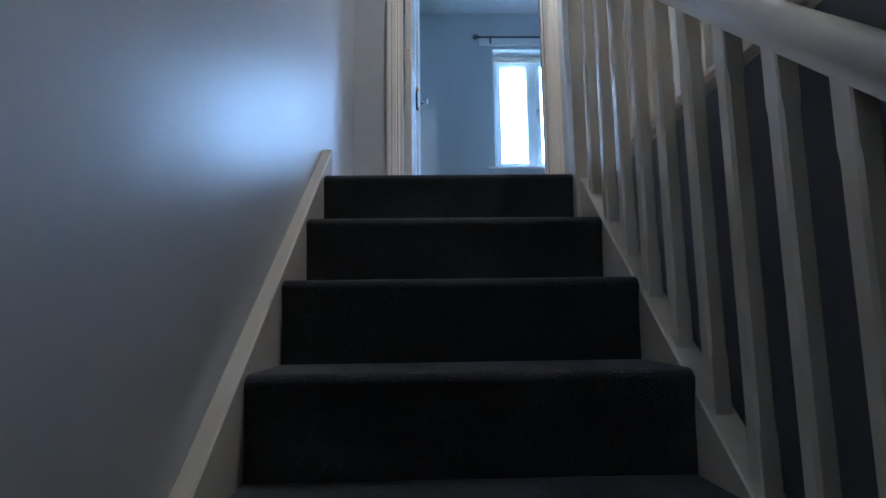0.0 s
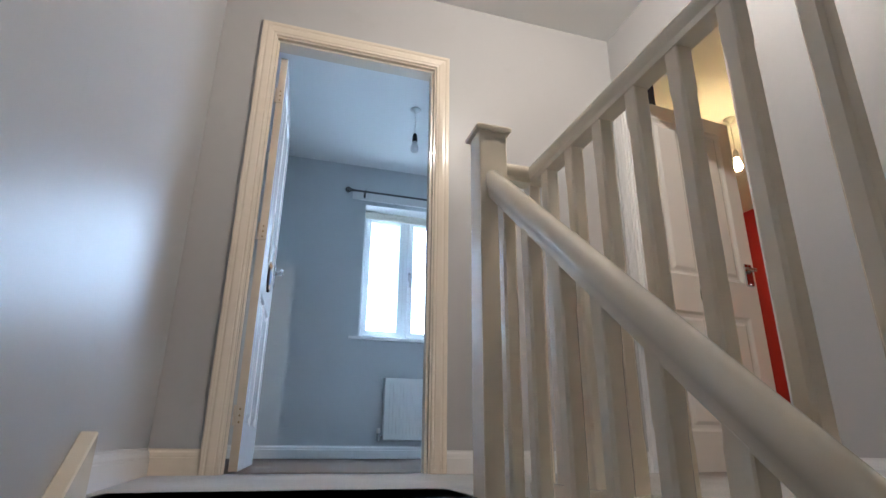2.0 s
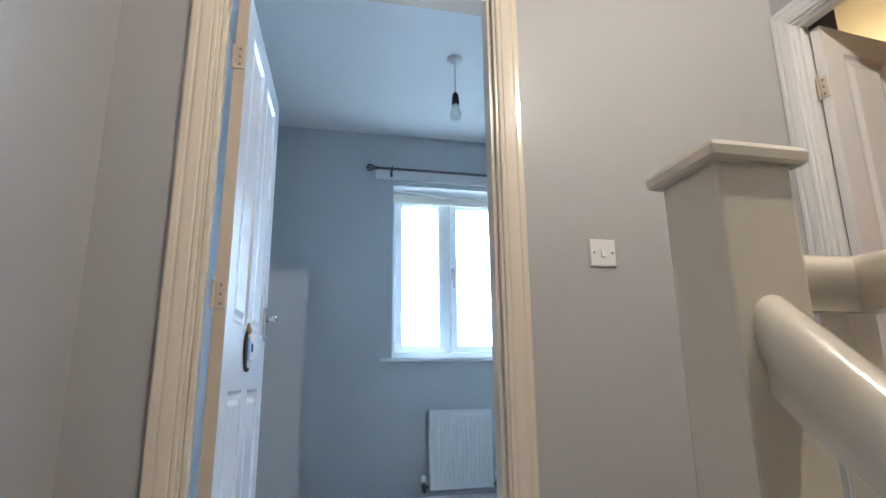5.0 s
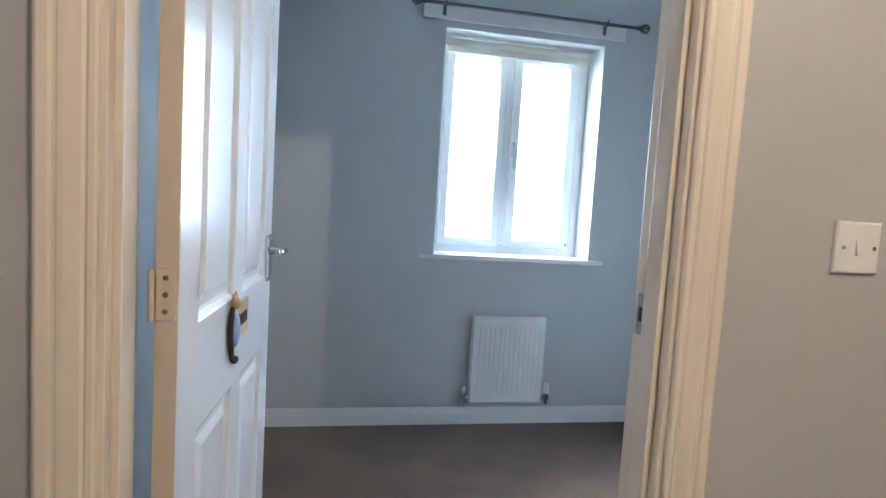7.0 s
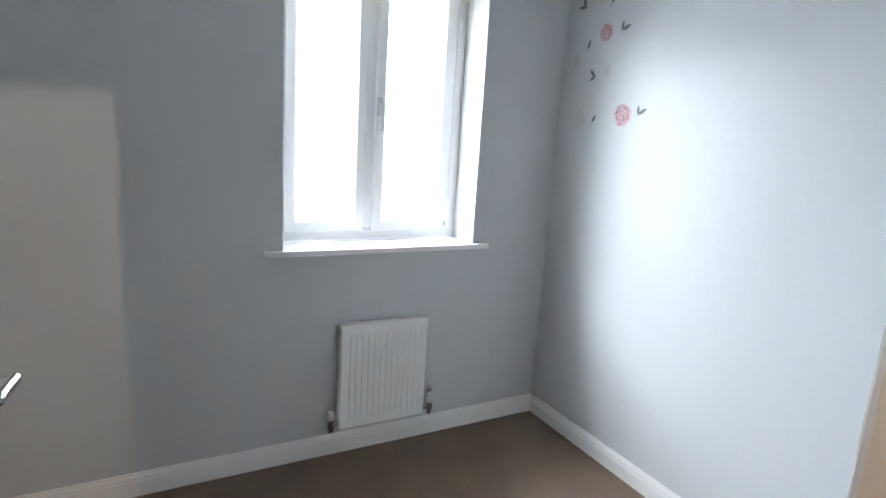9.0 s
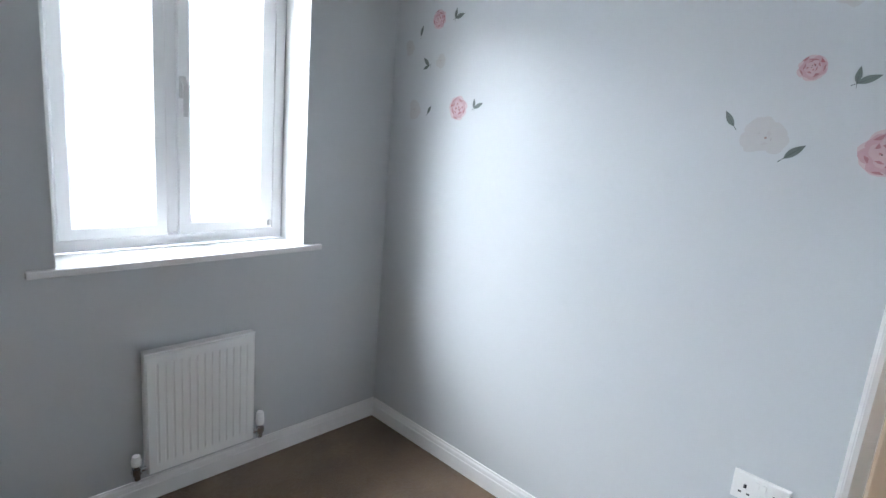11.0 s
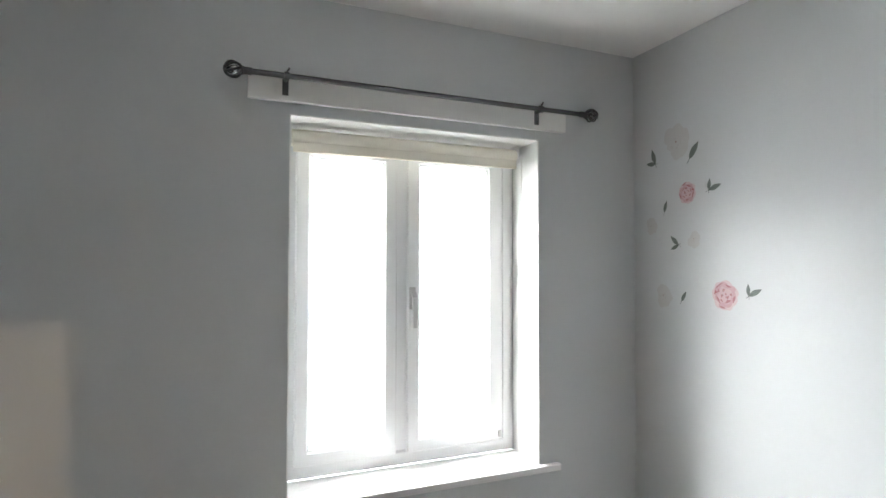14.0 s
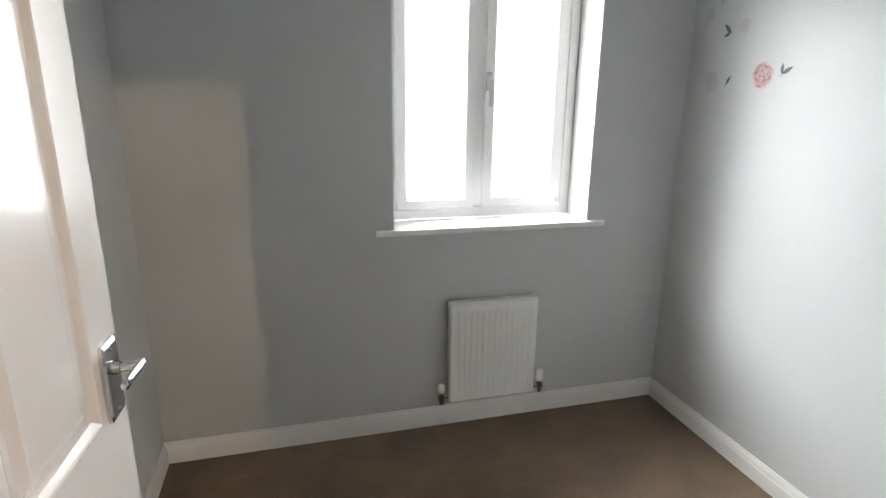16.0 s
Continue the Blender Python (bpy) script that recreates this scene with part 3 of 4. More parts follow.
for i in range(30):
    y = 1.768 if i == 0 else 1.7915 - 0.1352 * i
    if stick is None:
        stick = part("baluster", baluster_mesh(0.030, L_TOP - 0.055, 0, 0), RAIL_GLOSS, land_rail)
        stick.location = (LX, y, 0)
    else:
        again = stick.copy()
        scene.collection.objects.link(again)
        again.location = (LX, y, 0)


# ---- doors ----
def panel_door(name, label, m, mat, edge_mat, w=0.755, h=1.990, t=0.035):
    """A moulded four-panel door; hinge edge along z at x=0, the leaf runs along +x, its faces look to -y and +y."""
    door = thing(name, label, "door", m, kind="structure")
    k = w / 0.755
    cols = [(0.098 * k, 0.338 * k), (0.417 * k, 0.657 * k)]
    rows = [(0.185, 0.772), (0.965, 1.900)]
    bm = bmesh.new()
    xs = [0.0, cols[0][0], cols[0][1], cols[1][0], cols[1][1], w]
    zs = [0.006, rows[0][0], rows[0][1], rows[1][0], rows[1][1], h]
    for i in range(5):
        for j in range(5):
            if not (i in (1, 3) and j in (1, 3)):
                box(bm, xs[i], -t / 2, zs[j], xs[i + 1], t / 2, zs[j + 1])
    bmesh.ops.remove_doubles(bm, verts=bm.verts, dist=1e-5)
    leaf = part("leaf", bm, mat, door)
    for x0, x1 in cols:
        for z0, z1 in rows:
            bm = bmesh.new()
            for s in (-1, 1):
                loops = [(0, t / 2), (0.004, t / 2 - 0.002), (0.013, t / 2 - 0.0095), (0.020, t / 2 - 0.011), (0.030, t / 2 - 0.011), (0.046, t / 2 - 0.0035), (0.050, t / 2 - 0.003)]
                rings = [[Vector((x, s * d, z)) for x, z in ((x0 + k, z0 + k), (x1 - k, z0 + k), (x1 - k, z1 - k), (x0 + k, z1 - k))] for k, d in loops]
                vs = [[bm.verts.new(p) for p in r] for r in rings]
                for a, b in zip(vs, vs[1:]):
                    for i in range(4):
                        bm.faces.new((a[i], a[(i + 1) % 4], b[(i + 1) % 4], b[i]))
                bm.faces.new(vs[-1])
            part("panel", bm, mat, door)
    part("hinge_edge", boxed(-0.003, -t / 2 + 0.0005, 0.006, -0.0005, t / 2 - 0.0005, h - 0.001), edge_mat, door)
    for z in (0.22, 1.03, 1.76):
        bm = boxed(-0.0075, -t / 2 + 0.003, z - 0.04, -0.003, t / 2 - 0.004, z + 0.04, bevel=0.0008)
        hinge = part("hinge", bm, HINGE_PAINT, door)
        part("knuckle", tube(bmesh.new(), (-0.008, t / 2 + 0.003, z - 0.04), (-0.008, t / 2 + 0.003, z + 0.04), 0.005, sides=10), HINGE_PAINT, hinge)
        bm = bmesh.new()
        for k in (-0.026, 0.0, 0.026):
            tube(bm, (-0.0092, 0.0, z + k), (-0.0070, 0.0, z + k), 0.0042, sides=10)
        part("screws", bm, BRASS, hinge)
    for s in (-1, 1):
        bm = bmesh.new()
        y0 = s * t / 2
        hx0 = w - 0.755
        pts = [(0.682, 0.915), (0.728, 0.915), (0.733, 0.925), (0.733, 1.035), (0.728, 1.045), (0.682, 1.045), (0.677, 1.035), (0.677, 0.925)]
        prism(bm, [[Vector((0.705 + (x - 0.705) * k, y0 + s * d, 0.98 + (z - 0.98) * k)) for x, z in pts] for k, d in ((1, 0), (1, 0.006), (0.92, 0.009))])
        bmesh.ops.translate(bm, verts=bm.verts, vec=(hx0, 0, 0.036))
        plate = part("back_plate", bm, CHROME, door, "chrome lever handle on a bevelled plate")
        bm = tube(bmesh.new(), (0.705, y0 + s * 0.008, 1.0), (0.705, y0 + s * 0.020, 1.0), 0.012, 0.010)
        tube(bm, (0.705, y0 + s * 0.018, 1.0), (0.705, y0 + s * 0.050, 1.0), 0.0075)
        ring = [(0.0, 0.009), (-0.025, 0.0085), (-0.052, 0.0075), (-0.074, 0.008), (-0.080, 0.005)]
        prism(bm, [[Vector((0.712 + x, y0 + s * (0.049 - 0.03 * abs(x)) + 0.8 * r * math.cos(a), 1.0 - 0.02 * x + r * math.sin(a))) for a in [k * math.pi / 5 for k in range(10)]] for x, r in ring])
        bmesh.ops.translate(bm, verts=bm.verts, vec=(hx0, 0, 0.036))
        part("lever", bm, CHROME, plate, smooth=True)
        bm = bmesh.new()
        for z in (0.963, 1.069):
            ball(bm, (0.705 + hx0, y0 + s * 0.009, z), 0.0045, (1, 0.5, 1), 8, 6)
        part("screws", bm, CHROME, plate)
    return door


DOOR_TURN = 86.7
door_bed = panel_door("door_1", "white four-panel bedroom door standing wide open", pose(-0.1315, 2.892, 0, 0, 0, DOOR_TURN), WHITE_GLOSS, HINGE_PAINT)
door_study = panel_door("door_2", "white four-panel door opened into the red room", pose(1.803, 2.660, 0, 0, 0, 5.0), WHITE_GLOSS, WHITE_GLOSS, w=0.702)


# ---- things on the landing ----
def hanging_sign(name, label, m, body, cloth, board):
    """A small cut-out animal with a name board, hung flat on a door; its back is at y=0, it faces -y."""
    sign = thing(name, label, "door sign", m)
    bm = prism(bmesh.new(), [[Vector((x, y, z)) for x, z in ((0.0, -0.045), (0.17, -0.045), (0.175, -0.038), (0.175, 0.050), (0.17, 0.056), (0.0, 0.056))] for y in (0.0, -0.008)])
    plaque = part("plaque", bm, board, sign, "small wooden name board")
    bm = bmesh.new()
    for k in range(6):
        box(bm, 0.062 + k * 0.017, -0.0095, -0.012, 0.071 + k * 0.017, -0.0075, 0.024 - 0.004 * (k % 2))
    part("lettering", bm, INK, plaque)
    bm = bmesh.new()
    shape = [(-0.012, 0.060, 0.010), (-0.020, 0.035, 0.014), (-0.024, 0.0, 0.016), (-0.022, -0.035, 0.015), (-0.014, -0.062, 0.013), (-0.004, -0.085, 0.011)]
    prism(bm, [[Vector((x + r * math.cos(a), -0.0085 + 0.5 * r * math.sin(a), z)) for a in [k * math.pi / 5 for k in range(10)]] for x, z, r in shape])
    part("animal_body", bm, body, sign, smooth=True)
    bm = ball(bmesh.new(), (-0.002, -0.014, 0.068), 0.016, (1, 0.8, 1.1), 12, 8)
    tube(bm, (-0.012, -0.012, 0.078), (-0.020, -0.012, 0.096), 0.006, 0.003, 8)
    tube(bm, (0.006, -0.012, 0.080), (0.008, -0.012, 0.098), 0.006, 0.003, 8)
    part("animal_head", bm, board, sign, "tan face of the cut-out animal", smooth=True)
    bm = ball(bmesh.new(), (0.000, -0.013, -0.004), 0.030, (0.95, 0.42, 1.6), 14, 10)
    part("shirt", bm, cloth, sign, smooth=True)
    bm = ball(bmesh.new(), (0.008, -0.012, -0.088), 0.013, (1.5, 0.8, 0.8), 10, 6)
    part("foot", bm, body, sign, smooth=True)
    return sign


face = lambda door, along, z: door.matrix_basis @ pose(along, -0.0175, z)
SIGN = Matrix.Scale(0.8, 4)
hanging_sign("door_sign", "dark cut-out animal in blue with a wooden name board", face(door_bed, 0.315, 0.905) @ SIGN, TOY_DARK, TOY_BLUE, PINE)
hanging_sign("door_sign", "small olive green and wood name sign on the open door", face(door_study, 0.30, 0.87) @ SIGN, TOY_GREEN, TOY_GREEN, PINE)


def light_switch(m):
    sw = thing("light_switch", "square white plastic one-gang light switch", "light switch", m)
    bm = prism(bmesh.new(), [[Vector((sx * (0.043 - k), -d, sz * (0.043 - k))) for sx, sz in ((-1, -1), (1, -1), (1, 1), (-1, 1))] for k, d in ((0, 0), (0, 0.005), (0.003, 0.0085), (0.006, 0.009))])
    part("plate", bm, PLASTIC, sw)
    bm = prism(bmesh.new(), [[Vector((sx * 0.0065, -y, z)) for sx, (y, z) in ((-1, (a, -0.012)), (1, (a, -0.012)), (1, (b, 0.012)), (-1, (b, 0.012)))] for a, b in ((0.007, 0.007), (0.0145, 0.0105))])
    part("rocker", bm, PLASTIC, sw)
    for x in (-0.030, 0.030):
        part("screw", tube(bmesh.new(), (x, -0.0085, 0), (x, -0.0098, 0), 0.0035, sides=10), CHROME, sw)
    return sw


light_switch(pose(0.963, Y_DOOR, 1.162))


def socket(m):
    so = thing("wall_socket", "white plastic double wall socket with switches", "socket", m)
    bm = prism(bmesh.new(), [[Vector((sx * (0.073 - k), -d, sz * (0.043 - k))) for sx, sz in ((-1, -1), (1, -1), (1, 1), (-1, 1))] for k, d in ((0, 0), (0, 0.006), (0.003, 0.010), (0.006, 0.0105))])
    part("plate", bm, PLASTIC, so)
    for cx in (-0.038, 0.038):
        bm = boxed(cx - 0.004, -0.0112, -0.002, cx + 0.004, -0.009, 0.010)
        box(bm, cx - 0.015, -0.0112, -0.020, cx - 0.007, -0.009, -0.015)
        box(bm, cx + 0.007, -0.0112, -0.020, cx + 0.015, -0.009, -0.015)
        part("pin_holes", bm, DARK, so)
    for cx in (-0.009, 0.009):
        part("rocker", boxed(cx - 0.006, -0.0145, 0.010, cx + 0.006, -0.009, 0.030, bevel=0.0015), PLASTIC, so)
    return so


socket(pose(BED_E, 3.135, 0.526, 0, 0, -90))


def radiator(m, w, h, label, flutes, valve_caps=(1, 1)):
    """A pressed steel panel radiator; its back is at y=0, it faces -y, its foot at z=0."""
    rad = thing("radiator", label, "radiator", m)
    d0, d1 = -0.030, -0.062
    bm = bmesh.new()
    # fluted front: flat rim with pressed channels
    pitch = (w - 0.05) / flutes
    cols = [(-w / 2, d1 + 0.010), (-w / 2 + 0.006, d1), (-w / 2 + 0.025, d1)]
    for k in range(flutes):
        x = -w / 2 + 0.025 + k * pitch
        cols += [(x + pitch * 0.30, d1), (x + pitch * 0.44, d1 + 0.0035), (x + pitch * 0.56, d1 + 0.0035), (x + pitch * 0.70, d1)]
    cols += [(w / 2 - 0.025, d1), (w / 2 - 0.006, d1), (w / 2, d1 + 0.010)]
    rows = [(0.0, 0.010), (0.006, 0.0), (0.035, 0.0), (0.050, None), (h - 0.050, None), (h - 0.035, 0.0), (h - 0.006, 0.0), (h, 0.010)]
    grid = []
    for z, flat in rows:
        line_v = []
        for x, y in cols:
            edge = y if abs(abs(x) - w / 2) < 1e-6 else d1
            line_v.append(bm.verts.new((x, y if flat is None else max(edge, d1) + flat, z)))
        grid.append(line_v)
    for a, b in zip(grid, grid[1:]):
        for i in range(len(a) - 1):
            bm.faces.new((a[i], a[i + 1], b[i + 1], b[i]))
    part("front_panel", bm, ENAMEL, rad)
    part("core", boxed(-w / 2 + 0.002, d0 - 0.020, 0.004, w / 2 - 0.002, d0, h - 0.006, bevel=0.003), ENAMEL, rad)
    for s in (-1, 1):
        part("end_panel", boxed(s * w / 2 - 0.001 * s, d1 + 0.008, 0.012, s * w / 2 - 0.004 * s, d0 + 0.012, h + 0.002), ENAMEL, rad)
    bm = bmesh.new()
    box(bm, -w / 2 + 0.006, d1 + 0.014, h - 0.002, w / 2 - 0.006, d0 + 0.006, h + 0.0015)
    box(bm, -w / 2, d1 + 0.006, h - 0.002, w / 2, d1 + 0.014, h + 0.003)
    box(bm, -w / 2, d0 + 0.006, h - 0.002, w / 2, d0 + 0.012, h + 0.003)
    part("top_cover", bm, ENAMEL, rad)
    for s in (-1, 1):
        part("wall_bracket", boxed(s * (w / 2 - 0.10), d0, 0.05, s * (w / 2 - 0.07), 0.0, h - 0.08), ENAMEL, rad)
    for s, tall in zip((-1, 1), valve_caps):
        x = s * (w / 2 + 0.032)
        bm = tube(bmesh.new(), (s * w / 2, -0.045, 0.028), (x, -0.045, 0.028), 0.009)
        tube(bm, (x, -0.045, -0.006), (x, -0.045, 0.055), 0.013, sides=14)
        tube(bm, (x, -0.045, 0.014), (x, -0.045, 0.040), 0.0165, sides=6)
        valve = part("valve", bm, CHROME, rad, "chrome radiator valve")
        bm = lathe(bmesh.new(), [(0.014, 0.050), (0.017, 0.054), (0.018, 0.070), (0.016, 0.075 + 0.02 * tall), (0.013, 0.088 + 0.02 * tall)], (x, -0.045, 0.0), sides=16)
        part("cap", bm, PLASTIC, valve, "white plastic valve cap", smooth=True)
        part("pipe", ball(tube(bmesh.new(), (x, -0.045, -0.002), (x, 0.0, -0.002), 0.0075), (x, -0.045, -0.002), 0.0085, u=10, v=6), CHROME, rad)
    return rad


radiator(pose(1.052, BED_N, 0.134), 0.412, 0.471, "small white fluted panel radiator below the window", 13, (0, 1))
radiator(pose(X_LAND_E, 1.02, 0.134, 0, 0, -90), 0.84, 0.466, "white fluted panel radiator on the landing wall", 24, (0, 0))


def pendant(name, x, y, ceil, drop, bulb_mat, label, k=1.0):
    """A bulb on a flex from a ceiling rose."""
    p = thing(name, label, "pendant light", pose(x, y, ceil))
    part("ceiling_rose", lathe(bmesh.new(), [(0.040, 0.0), (0.040, -0.008), (0.034, -0.016), (0.016, -0.022), (0.008, -0.034)], (0, 0, 0)), PLASTIC, p, smooth=True)
    part("flex", tube(bmesh.new(), (0, 0, -0.02), (0, 0, -drop + 0.10), 0.0035, sides=8), PLASTIC, p)
    part("lamp_holder", lathe(bmesh.new(), [(0.006, -drop + 0.135), (0.014, -drop + 0.125), (0.018, -drop + 0.10), (0.0195, -drop + 0.075), (0.0195, -drop + 0.066)], (0, 0, 0)), DARK if bulb_mat == FROST else PLASTIC, p, smooth=True)
    part("bulb", lathe(bmesh.new(), [(a * k, -drop + 0.068 + (b - 0.068) * k) for a, b in ((0.012, 0.068), (0.015, 0.055), (0.024, 0.030), (0.030, 0.004), (0.028, -0.012), (0.018, -0.026), (0.004, -0.031))], (0, 0, 0), sides=16), bulb_mat, p, smooth=True)
    return p


pendant("pendant_light", 0.80, 3.85, CEIL, 0.337, FROST, "bare unlit bulb on a white flex with ceiling rose")
pendant("pendant_light", 1.035, 1.29, CEIL, 0.14, BULB_A, "small lit bare bulb hanging over the landing", 0.6)
pendant("pendant_light", 2.96, 3.09, R2_C, 0.385, BULB_B, "lit warm bulb hanging in the red room")


# ---- window dressing ----
board = solid("mounting_board", boxed(0.492, BED_N - 0.018, 2.142, 1.606, BED_N, 2.212, bevel=0.0025), WHITE_SATIN, "white painted wooden board carrying the curtain pole", "board")
pole = thing("curtain_pole", "dark metal curtain pole with cage ball finials", "curtain pole")
PY, PZ = 4.820, 2.208
part("rod", tube(bmesh.new(), (0.480, PY, PZ), (1.668, PY, PZ), 0.0085, sides=14), PEWTER, pole, smooth=True)
for s, x in ((-1, 0.480), (1, 1.668)):
    bm = bmesh.new()
    tube(bm, (x - s * 0.02, PY, PZ), (x + s * 0.006, PY, PZ), 0.011)
    lathe(bm, [(0.011, 0.0), (0.014, s * 0.004), (0.008, s * 0.010)], (x, PY, PZ), "X", 14)
    c = Vector((x + s * 0.030, PY, PZ))
    for k in range(7):
        a0 = k * 2 * math.pi / 7
        pts = [c + Vector((-s * 0.024 * math.cos(u), 0.023 * math.sin(u) * math.cos(a0 + u * 0.5), 0.023 * math.sin(u) * math.sin(a0 + u * 0.5))) for u in [j * math.pi / 8 for j in range(9)]]
        for p, q in zip(pts, pts[1:]):
            tube(bm, p, q, 0.0034, sides=6)
    finial = part("finial", bm, PEWTER, pole, "caged metal ball finial", smooth=True)
    part("core", ball(bmesh.new(), c, 0.0165), CHROME, finial, smooth=True)
for x in (0.598, 1.478):
    bm = boxed(x - 0.009, BED_N - 0.022, PZ - 0.050, x + 0.009, BED_N - 0.018, PZ + 0.014, bevel=0.001)
    tube(bm, (x, BED_N - 0.020, PZ - 0.006), (x, PY + 0.006, PZ - 0.006), 0.006, sides=10)
    lathe(bm, [(0.0095, -0.007), (0.0125, -0.007), (0.0125, 0.007), (0.0095, 0.007)], (x, PY, PZ), "X", 14)
    tube(bm, (x, PY, PZ + 0.010), (x + 0.008, PY - 0.004, PZ + 0.024), 0.003, sides=8)
    part("bracket", bm, PEWTER, pole)
blind = thing("roller_blind", "rolled-up cream fabric roller blind", "roller blind")
BY, BZ = 4.985, 2.064
part("roll", lathe(bmesh.new(), [(0.026, 0.0), (0.028, 0.002), (0.028, 0.828), (0.026, 0.830)], (0.634, BY, BZ), "X", 24), BLIND_CLOTH, blind, "rolled cream fabric", smooth=True)
part("bottom_bar", boxed(0.637, BY - 0.026, BZ - 0.050, 1.460, BY - 0.018, BZ - 0.016, bevel=0.003), BLIND_CLOTH, blind)
for x in (0.626, 1.466):
    part("end_bracket", boxed(x, BY - 0.024, BZ - 0.026, x + 0.006, BY + 0.030, WIN_T - 0.005, bevel=0.002), PLASTIC, blind)
part("chain", tube(bmesh.new(), (1.484, BY - 0.02, BZ), (1.484, BY - 0.012, 1.25), 0.0017, sides=6), PLASTIC, blind)


# ---- flower decals on the bedroom wall ----
def flat(bm, pts, d, c=(0, 0)):
    vs = [bm.verts.new((c[0] + u, d, c[1] + v)) for u, v in pts]
    f = bm.faces.new(vs)
    return f


def crescent(bm, r, a0, a1, w, d, c=(0, 0)):
    n = 9
    outer = [(r * math.cos(a0 + (a1 - a0) * i / n), r * math.sin(a0 + (a1 - a0) * i / n)) for i in range(n + 1)]
    inner = []
    for i in range(n, -1, -1):
        t = i / n
        rr = r - w * math.sin(math.pi * t) - 0.0003
        a = a0 + (a1 - a0) * t
        inner.append((rr * math.cos(a), rr * math.sin(a)))
    flat(bm, outer + inner, d, c)


def petal(bm, r, angle, out, width, length, d, rnd):
    """One broad, wavy petal that leans out from the flower's middle."""
    n, wob = 18, rnd.uniform(0, 6)
    ca, sa = math.cos(angle), math.sin(angle)
    pts = []
    for i in range(n):
        a = 2 * math.pi * i / n
        k = 1 + 0.07 * math.sin(3 * a + wob) + 0.05 * math.sin(5 * a + 2 * wob)
        u, v = out * r + length * r * k * math.cos(a), width * r * k * math.sin(a)
        pts.append((u * ca - v * sa, u * sa + v * ca))
    flat(bm, pts, d)


def flower(y, z, r, tones, seed, label):
    """A flat vinyl flower of overlapping petals, stuck on the east wall."""
    rnd = random.Random(seed)
    rose = tones is ROSE_TONES
    decal = thing("flower_decal", label, "wall decal", pose(BED_E, y, z, 0, rnd.uniform(-25, 25), -90), group="flower decals on the bedroom wall")
    turn = rnd.uniform(0, 6)
    # a gap in the outer ring leaves the notched outline
    ring = [turn + k * 2 * math.pi / 7 + rnd.uniform(-0.15, 0.15) for k in range(7 if rose else 5)]
    bm = bmesh.new()
    for k, a in enumerate(ring):
        petal(bm, r, a, 0.47, rnd.uniform(0.40, 0.50), rnd.uniform(0.36, 0.46), -0.0006 - 0.00003 * k, rnd)
    part("outer_petals", bm, OUTER_PINK if rose else tones[0], decal)
    bm = bmesh.new()
    for k, a in enumerate(ring):
        petal(bm, r, a + 0.35, 0.42, rnd.uniform(0.30, 0.40), rnd.uniform(0.28, 0.42), -0.0010 - 0.00003 * k, rnd)
    part("middle_petals", bm, tones[1] if rose else tones[0], decal)
    bm = bmesh.new()
    for k in range(4):
        petal(bm, r, turn + k * 1.6, 0.24, 0.30, 0.30, -0.0014 - 0.00003 * k, rnd)
    part("inner_petals", bm, tones[0], decal)
    bm = bmesh.new()
    for k in range(13 if rose else 4):
        rr = r * (0.20 + 0.62 * k / 13)
        a0 = turn + k * 2.4
        crescent(bm, rr, a0, a0 + rnd.uniform(0.5, 1.1), r * rnd.uniform(0.07, 0.18), -0.0018 - 0.00003 * k, (rnd.uniform(-0.08, 0.08) * r, rnd.uniform(-0.05, 0.09) * r))
    part("petal_folds", bm, tones[2] if rose else tones[1], decal)
    bm = bmesh.new()
    if rose:
        crescent(bm, r * 0.72, turn + 2.2, turn + 2.2 + rnd.uniform(0.35, 0.6), r * 0.18, -0.0024)
    else:
        crescent(bm, r * 0.3, turn, turn + 0.5, r * 0.06, -0.0024)
    part("petal_shadow", bm, tones[3] if rose else tones[2], decal)
    bm = bmesh.new()
    for k in range(4 if rose else 1):
        c = (rnd.uniform(-0.22, 0.18) * r, rnd.uniform(-0.10, 0.20) * r) if rose else (0.05 * r, 0.05 * r)
        q = r * (0.028 if rose else 0.055)
        flat(bm, [(q * math.cos(i), q * math.sin(i)) for i in [j * math.pi / 4 for j in range(8)]], -0.0027 - 0.00004 * k, c)
    part("stamens", bm, STAMEN if rose else tones[3], decal)
    return decal


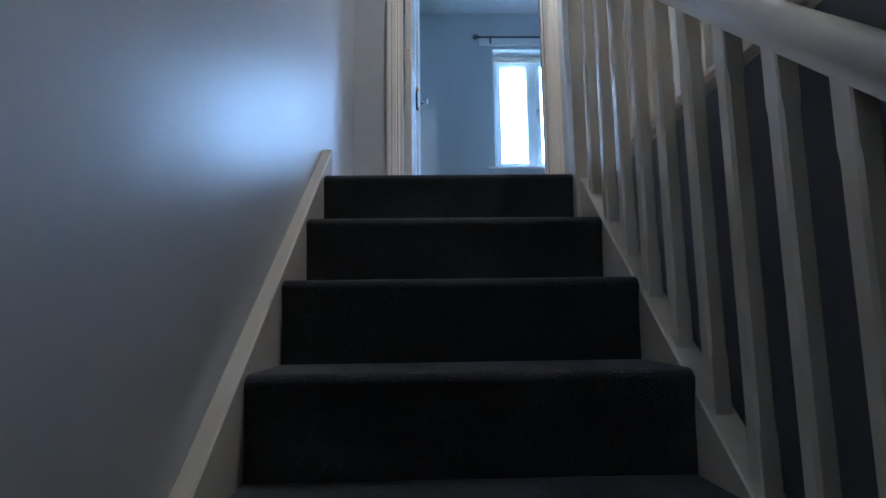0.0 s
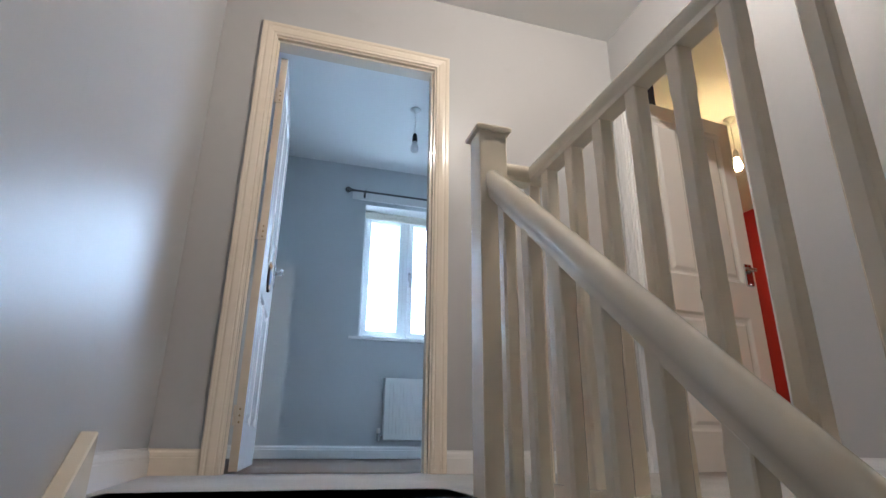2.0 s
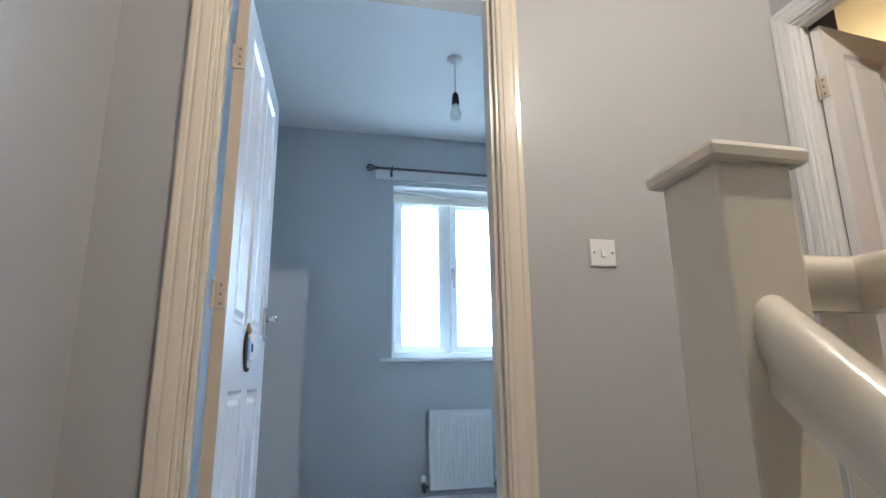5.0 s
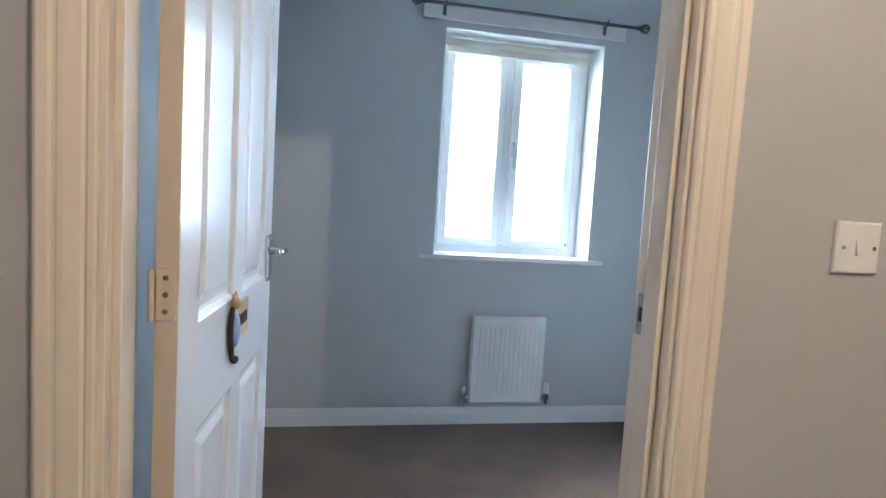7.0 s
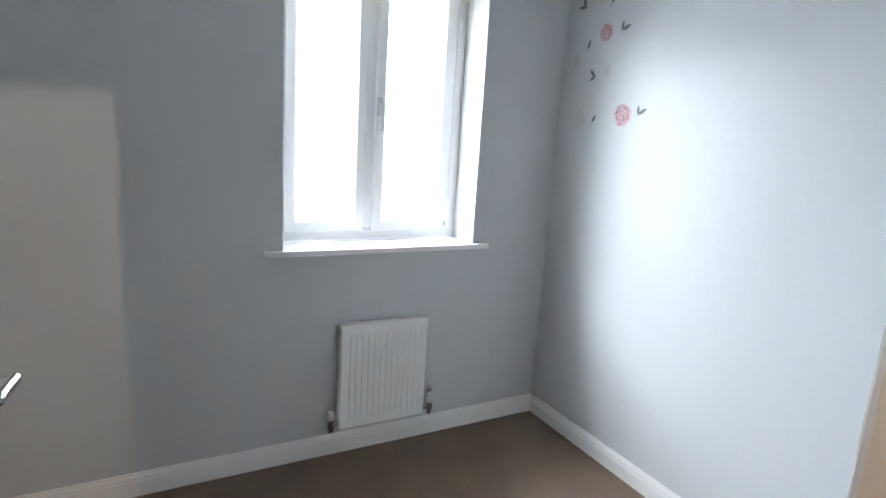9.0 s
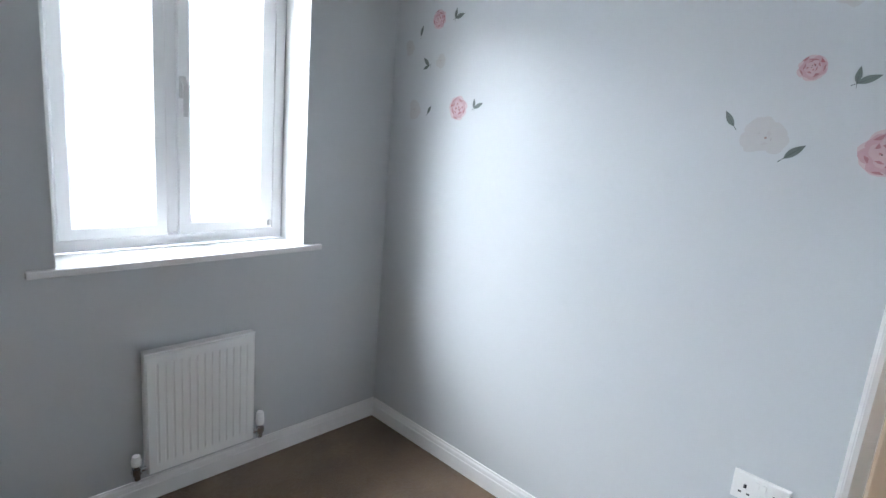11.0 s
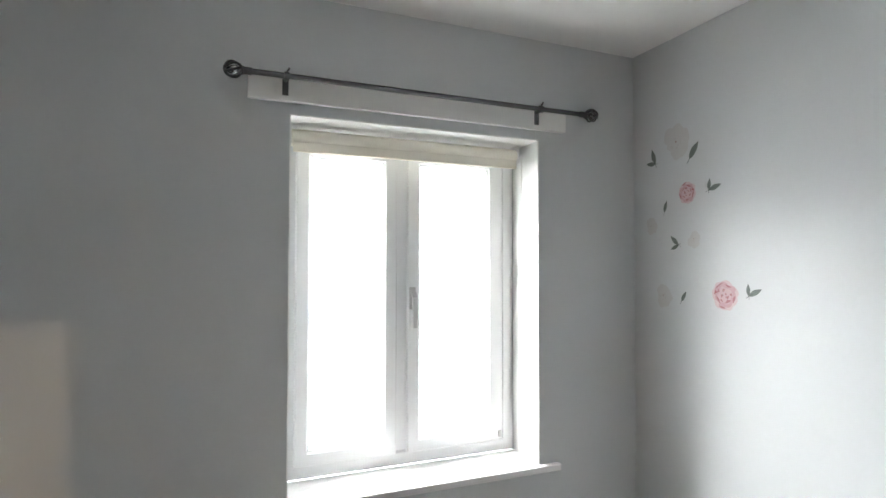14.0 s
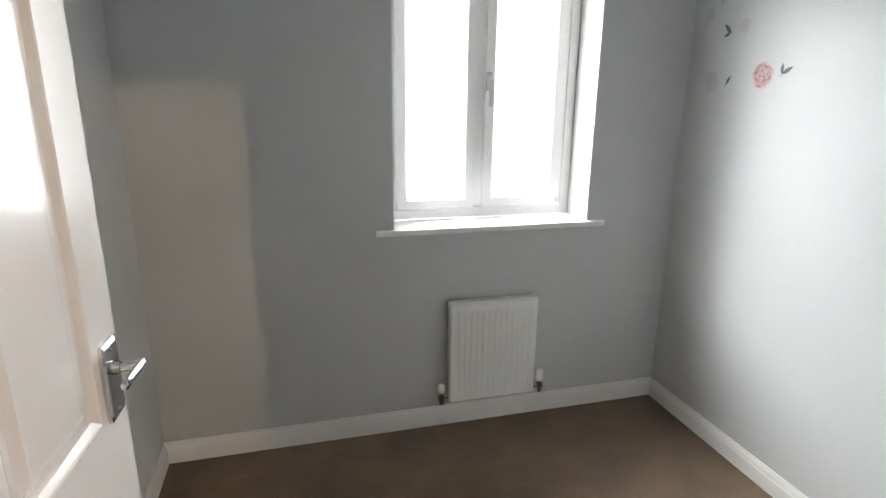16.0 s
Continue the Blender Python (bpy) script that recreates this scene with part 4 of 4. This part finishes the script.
def leaf_spray(y, z, size, turn, blades=1):
    """One or two flat vinyl leaves on a short stalk."""
    decal = thing("leaf_decal", "small grey-green vinyl leaf stuck on the wall", "wall decal", pose(BED_E, y, z, 0, turn, -90), group="leaf decals on the bedroom wall")
    for b in range(blades):
        swing = 0 if blades == 1 else (-0.55, 0.6)[b]
        s = size * (1 if b == 0 else 0.8)
        ca, sa = math.cos(swing), math.sin(swing)
        spin = lambda u, v: (u * ca - v * sa - size * 0.5, u * sa + v * ca)
        n = 10
        up = [(s * i / n, s * 0.20 * math.sin(math.pi * (i / n) ** 0.8)) for i in range(n + 1)]
        dn = [(s * i / n, -s * 0.15 * math.sin(math.pi * (i / n) ** 0.9)) for i in range(n - 1, 0, -1)]
        bm = bmesh.new()
        flat(bm, [spin(u, v) for u, v in up + dn], -0.0006 - 0.0003 * b)
        blade = part("blade", bm, LEAF, decal)
        bm = bmesh.new()
        flat(bm, [spin(*p) for p in ((-0.25 * s, -0.012 * s), (0.9 * s, 0.03 * s), (-0.25 * s, 0.025 * s))], -0.0009 - 0.0003 * b)
        part("stalk", bm, LEAF_VEIN, blade)
    return decal


PINK, GREY = "pink rose wall decal with layered petals", "pale grey flower wall decal"
for k, (y, z, r, tones) in enumerate((
        (3.159, 2.096, 0.076, ROSE_TONES), (3.178, 1.892, 0.062, GREY_TONES), (3.035, 1.759, 0.042, ROSE_TONES), (3.233, 1.694, 0.039, ROSE_TONES),
        (3.312, 1.512, 0.066, GREY_TONES), (3.043, 1.495, 0.067, ROSE_TONES), (4.653, 2.092, 0.074, GREY_TONES), (4.603, 1.906, 0.044, ROSE_TONES),
        (4.776, 1.799, 0.038, GREY_TONES), (4.577, 1.742, 0.034, GREY_TONES), (4.718, 1.538, 0.048, GREY_TONES), (4.454, 1.553, 0.055, ROSE_TONES))):
    flower(y, z, r, tones, 11 + k, PINK if tones is ROSE_TONES else GREY)
for y, z, size, turn, blades in (
        (3.280, 2.046, 0.062, -160, 2), (3.077, 2.030, 0.062, -40, 1), (3.307, 1.889, 0.058, -150, 2), (3.118, 1.677, 0.052, -55, 2), (3.407, 1.561, 0.050, -125, 1),
        (3.233, 1.482, 0.060, -40, 1), (4.773, 2.053, 0.060, -140, 2), (4.571, 2.051, 0.070, -55, 1), (4.494, 1.923, 0.052, -50, 2), (4.703, 1.867, 0.045, -75, 1),
        (4.668, 1.729, 0.050, -170, 2), (4.622, 1.541, 0.042, -60, 1), (4.354, 1.576, 0.050, -60, 2)):
    leaf_spray(y, z, size, turn, blades)
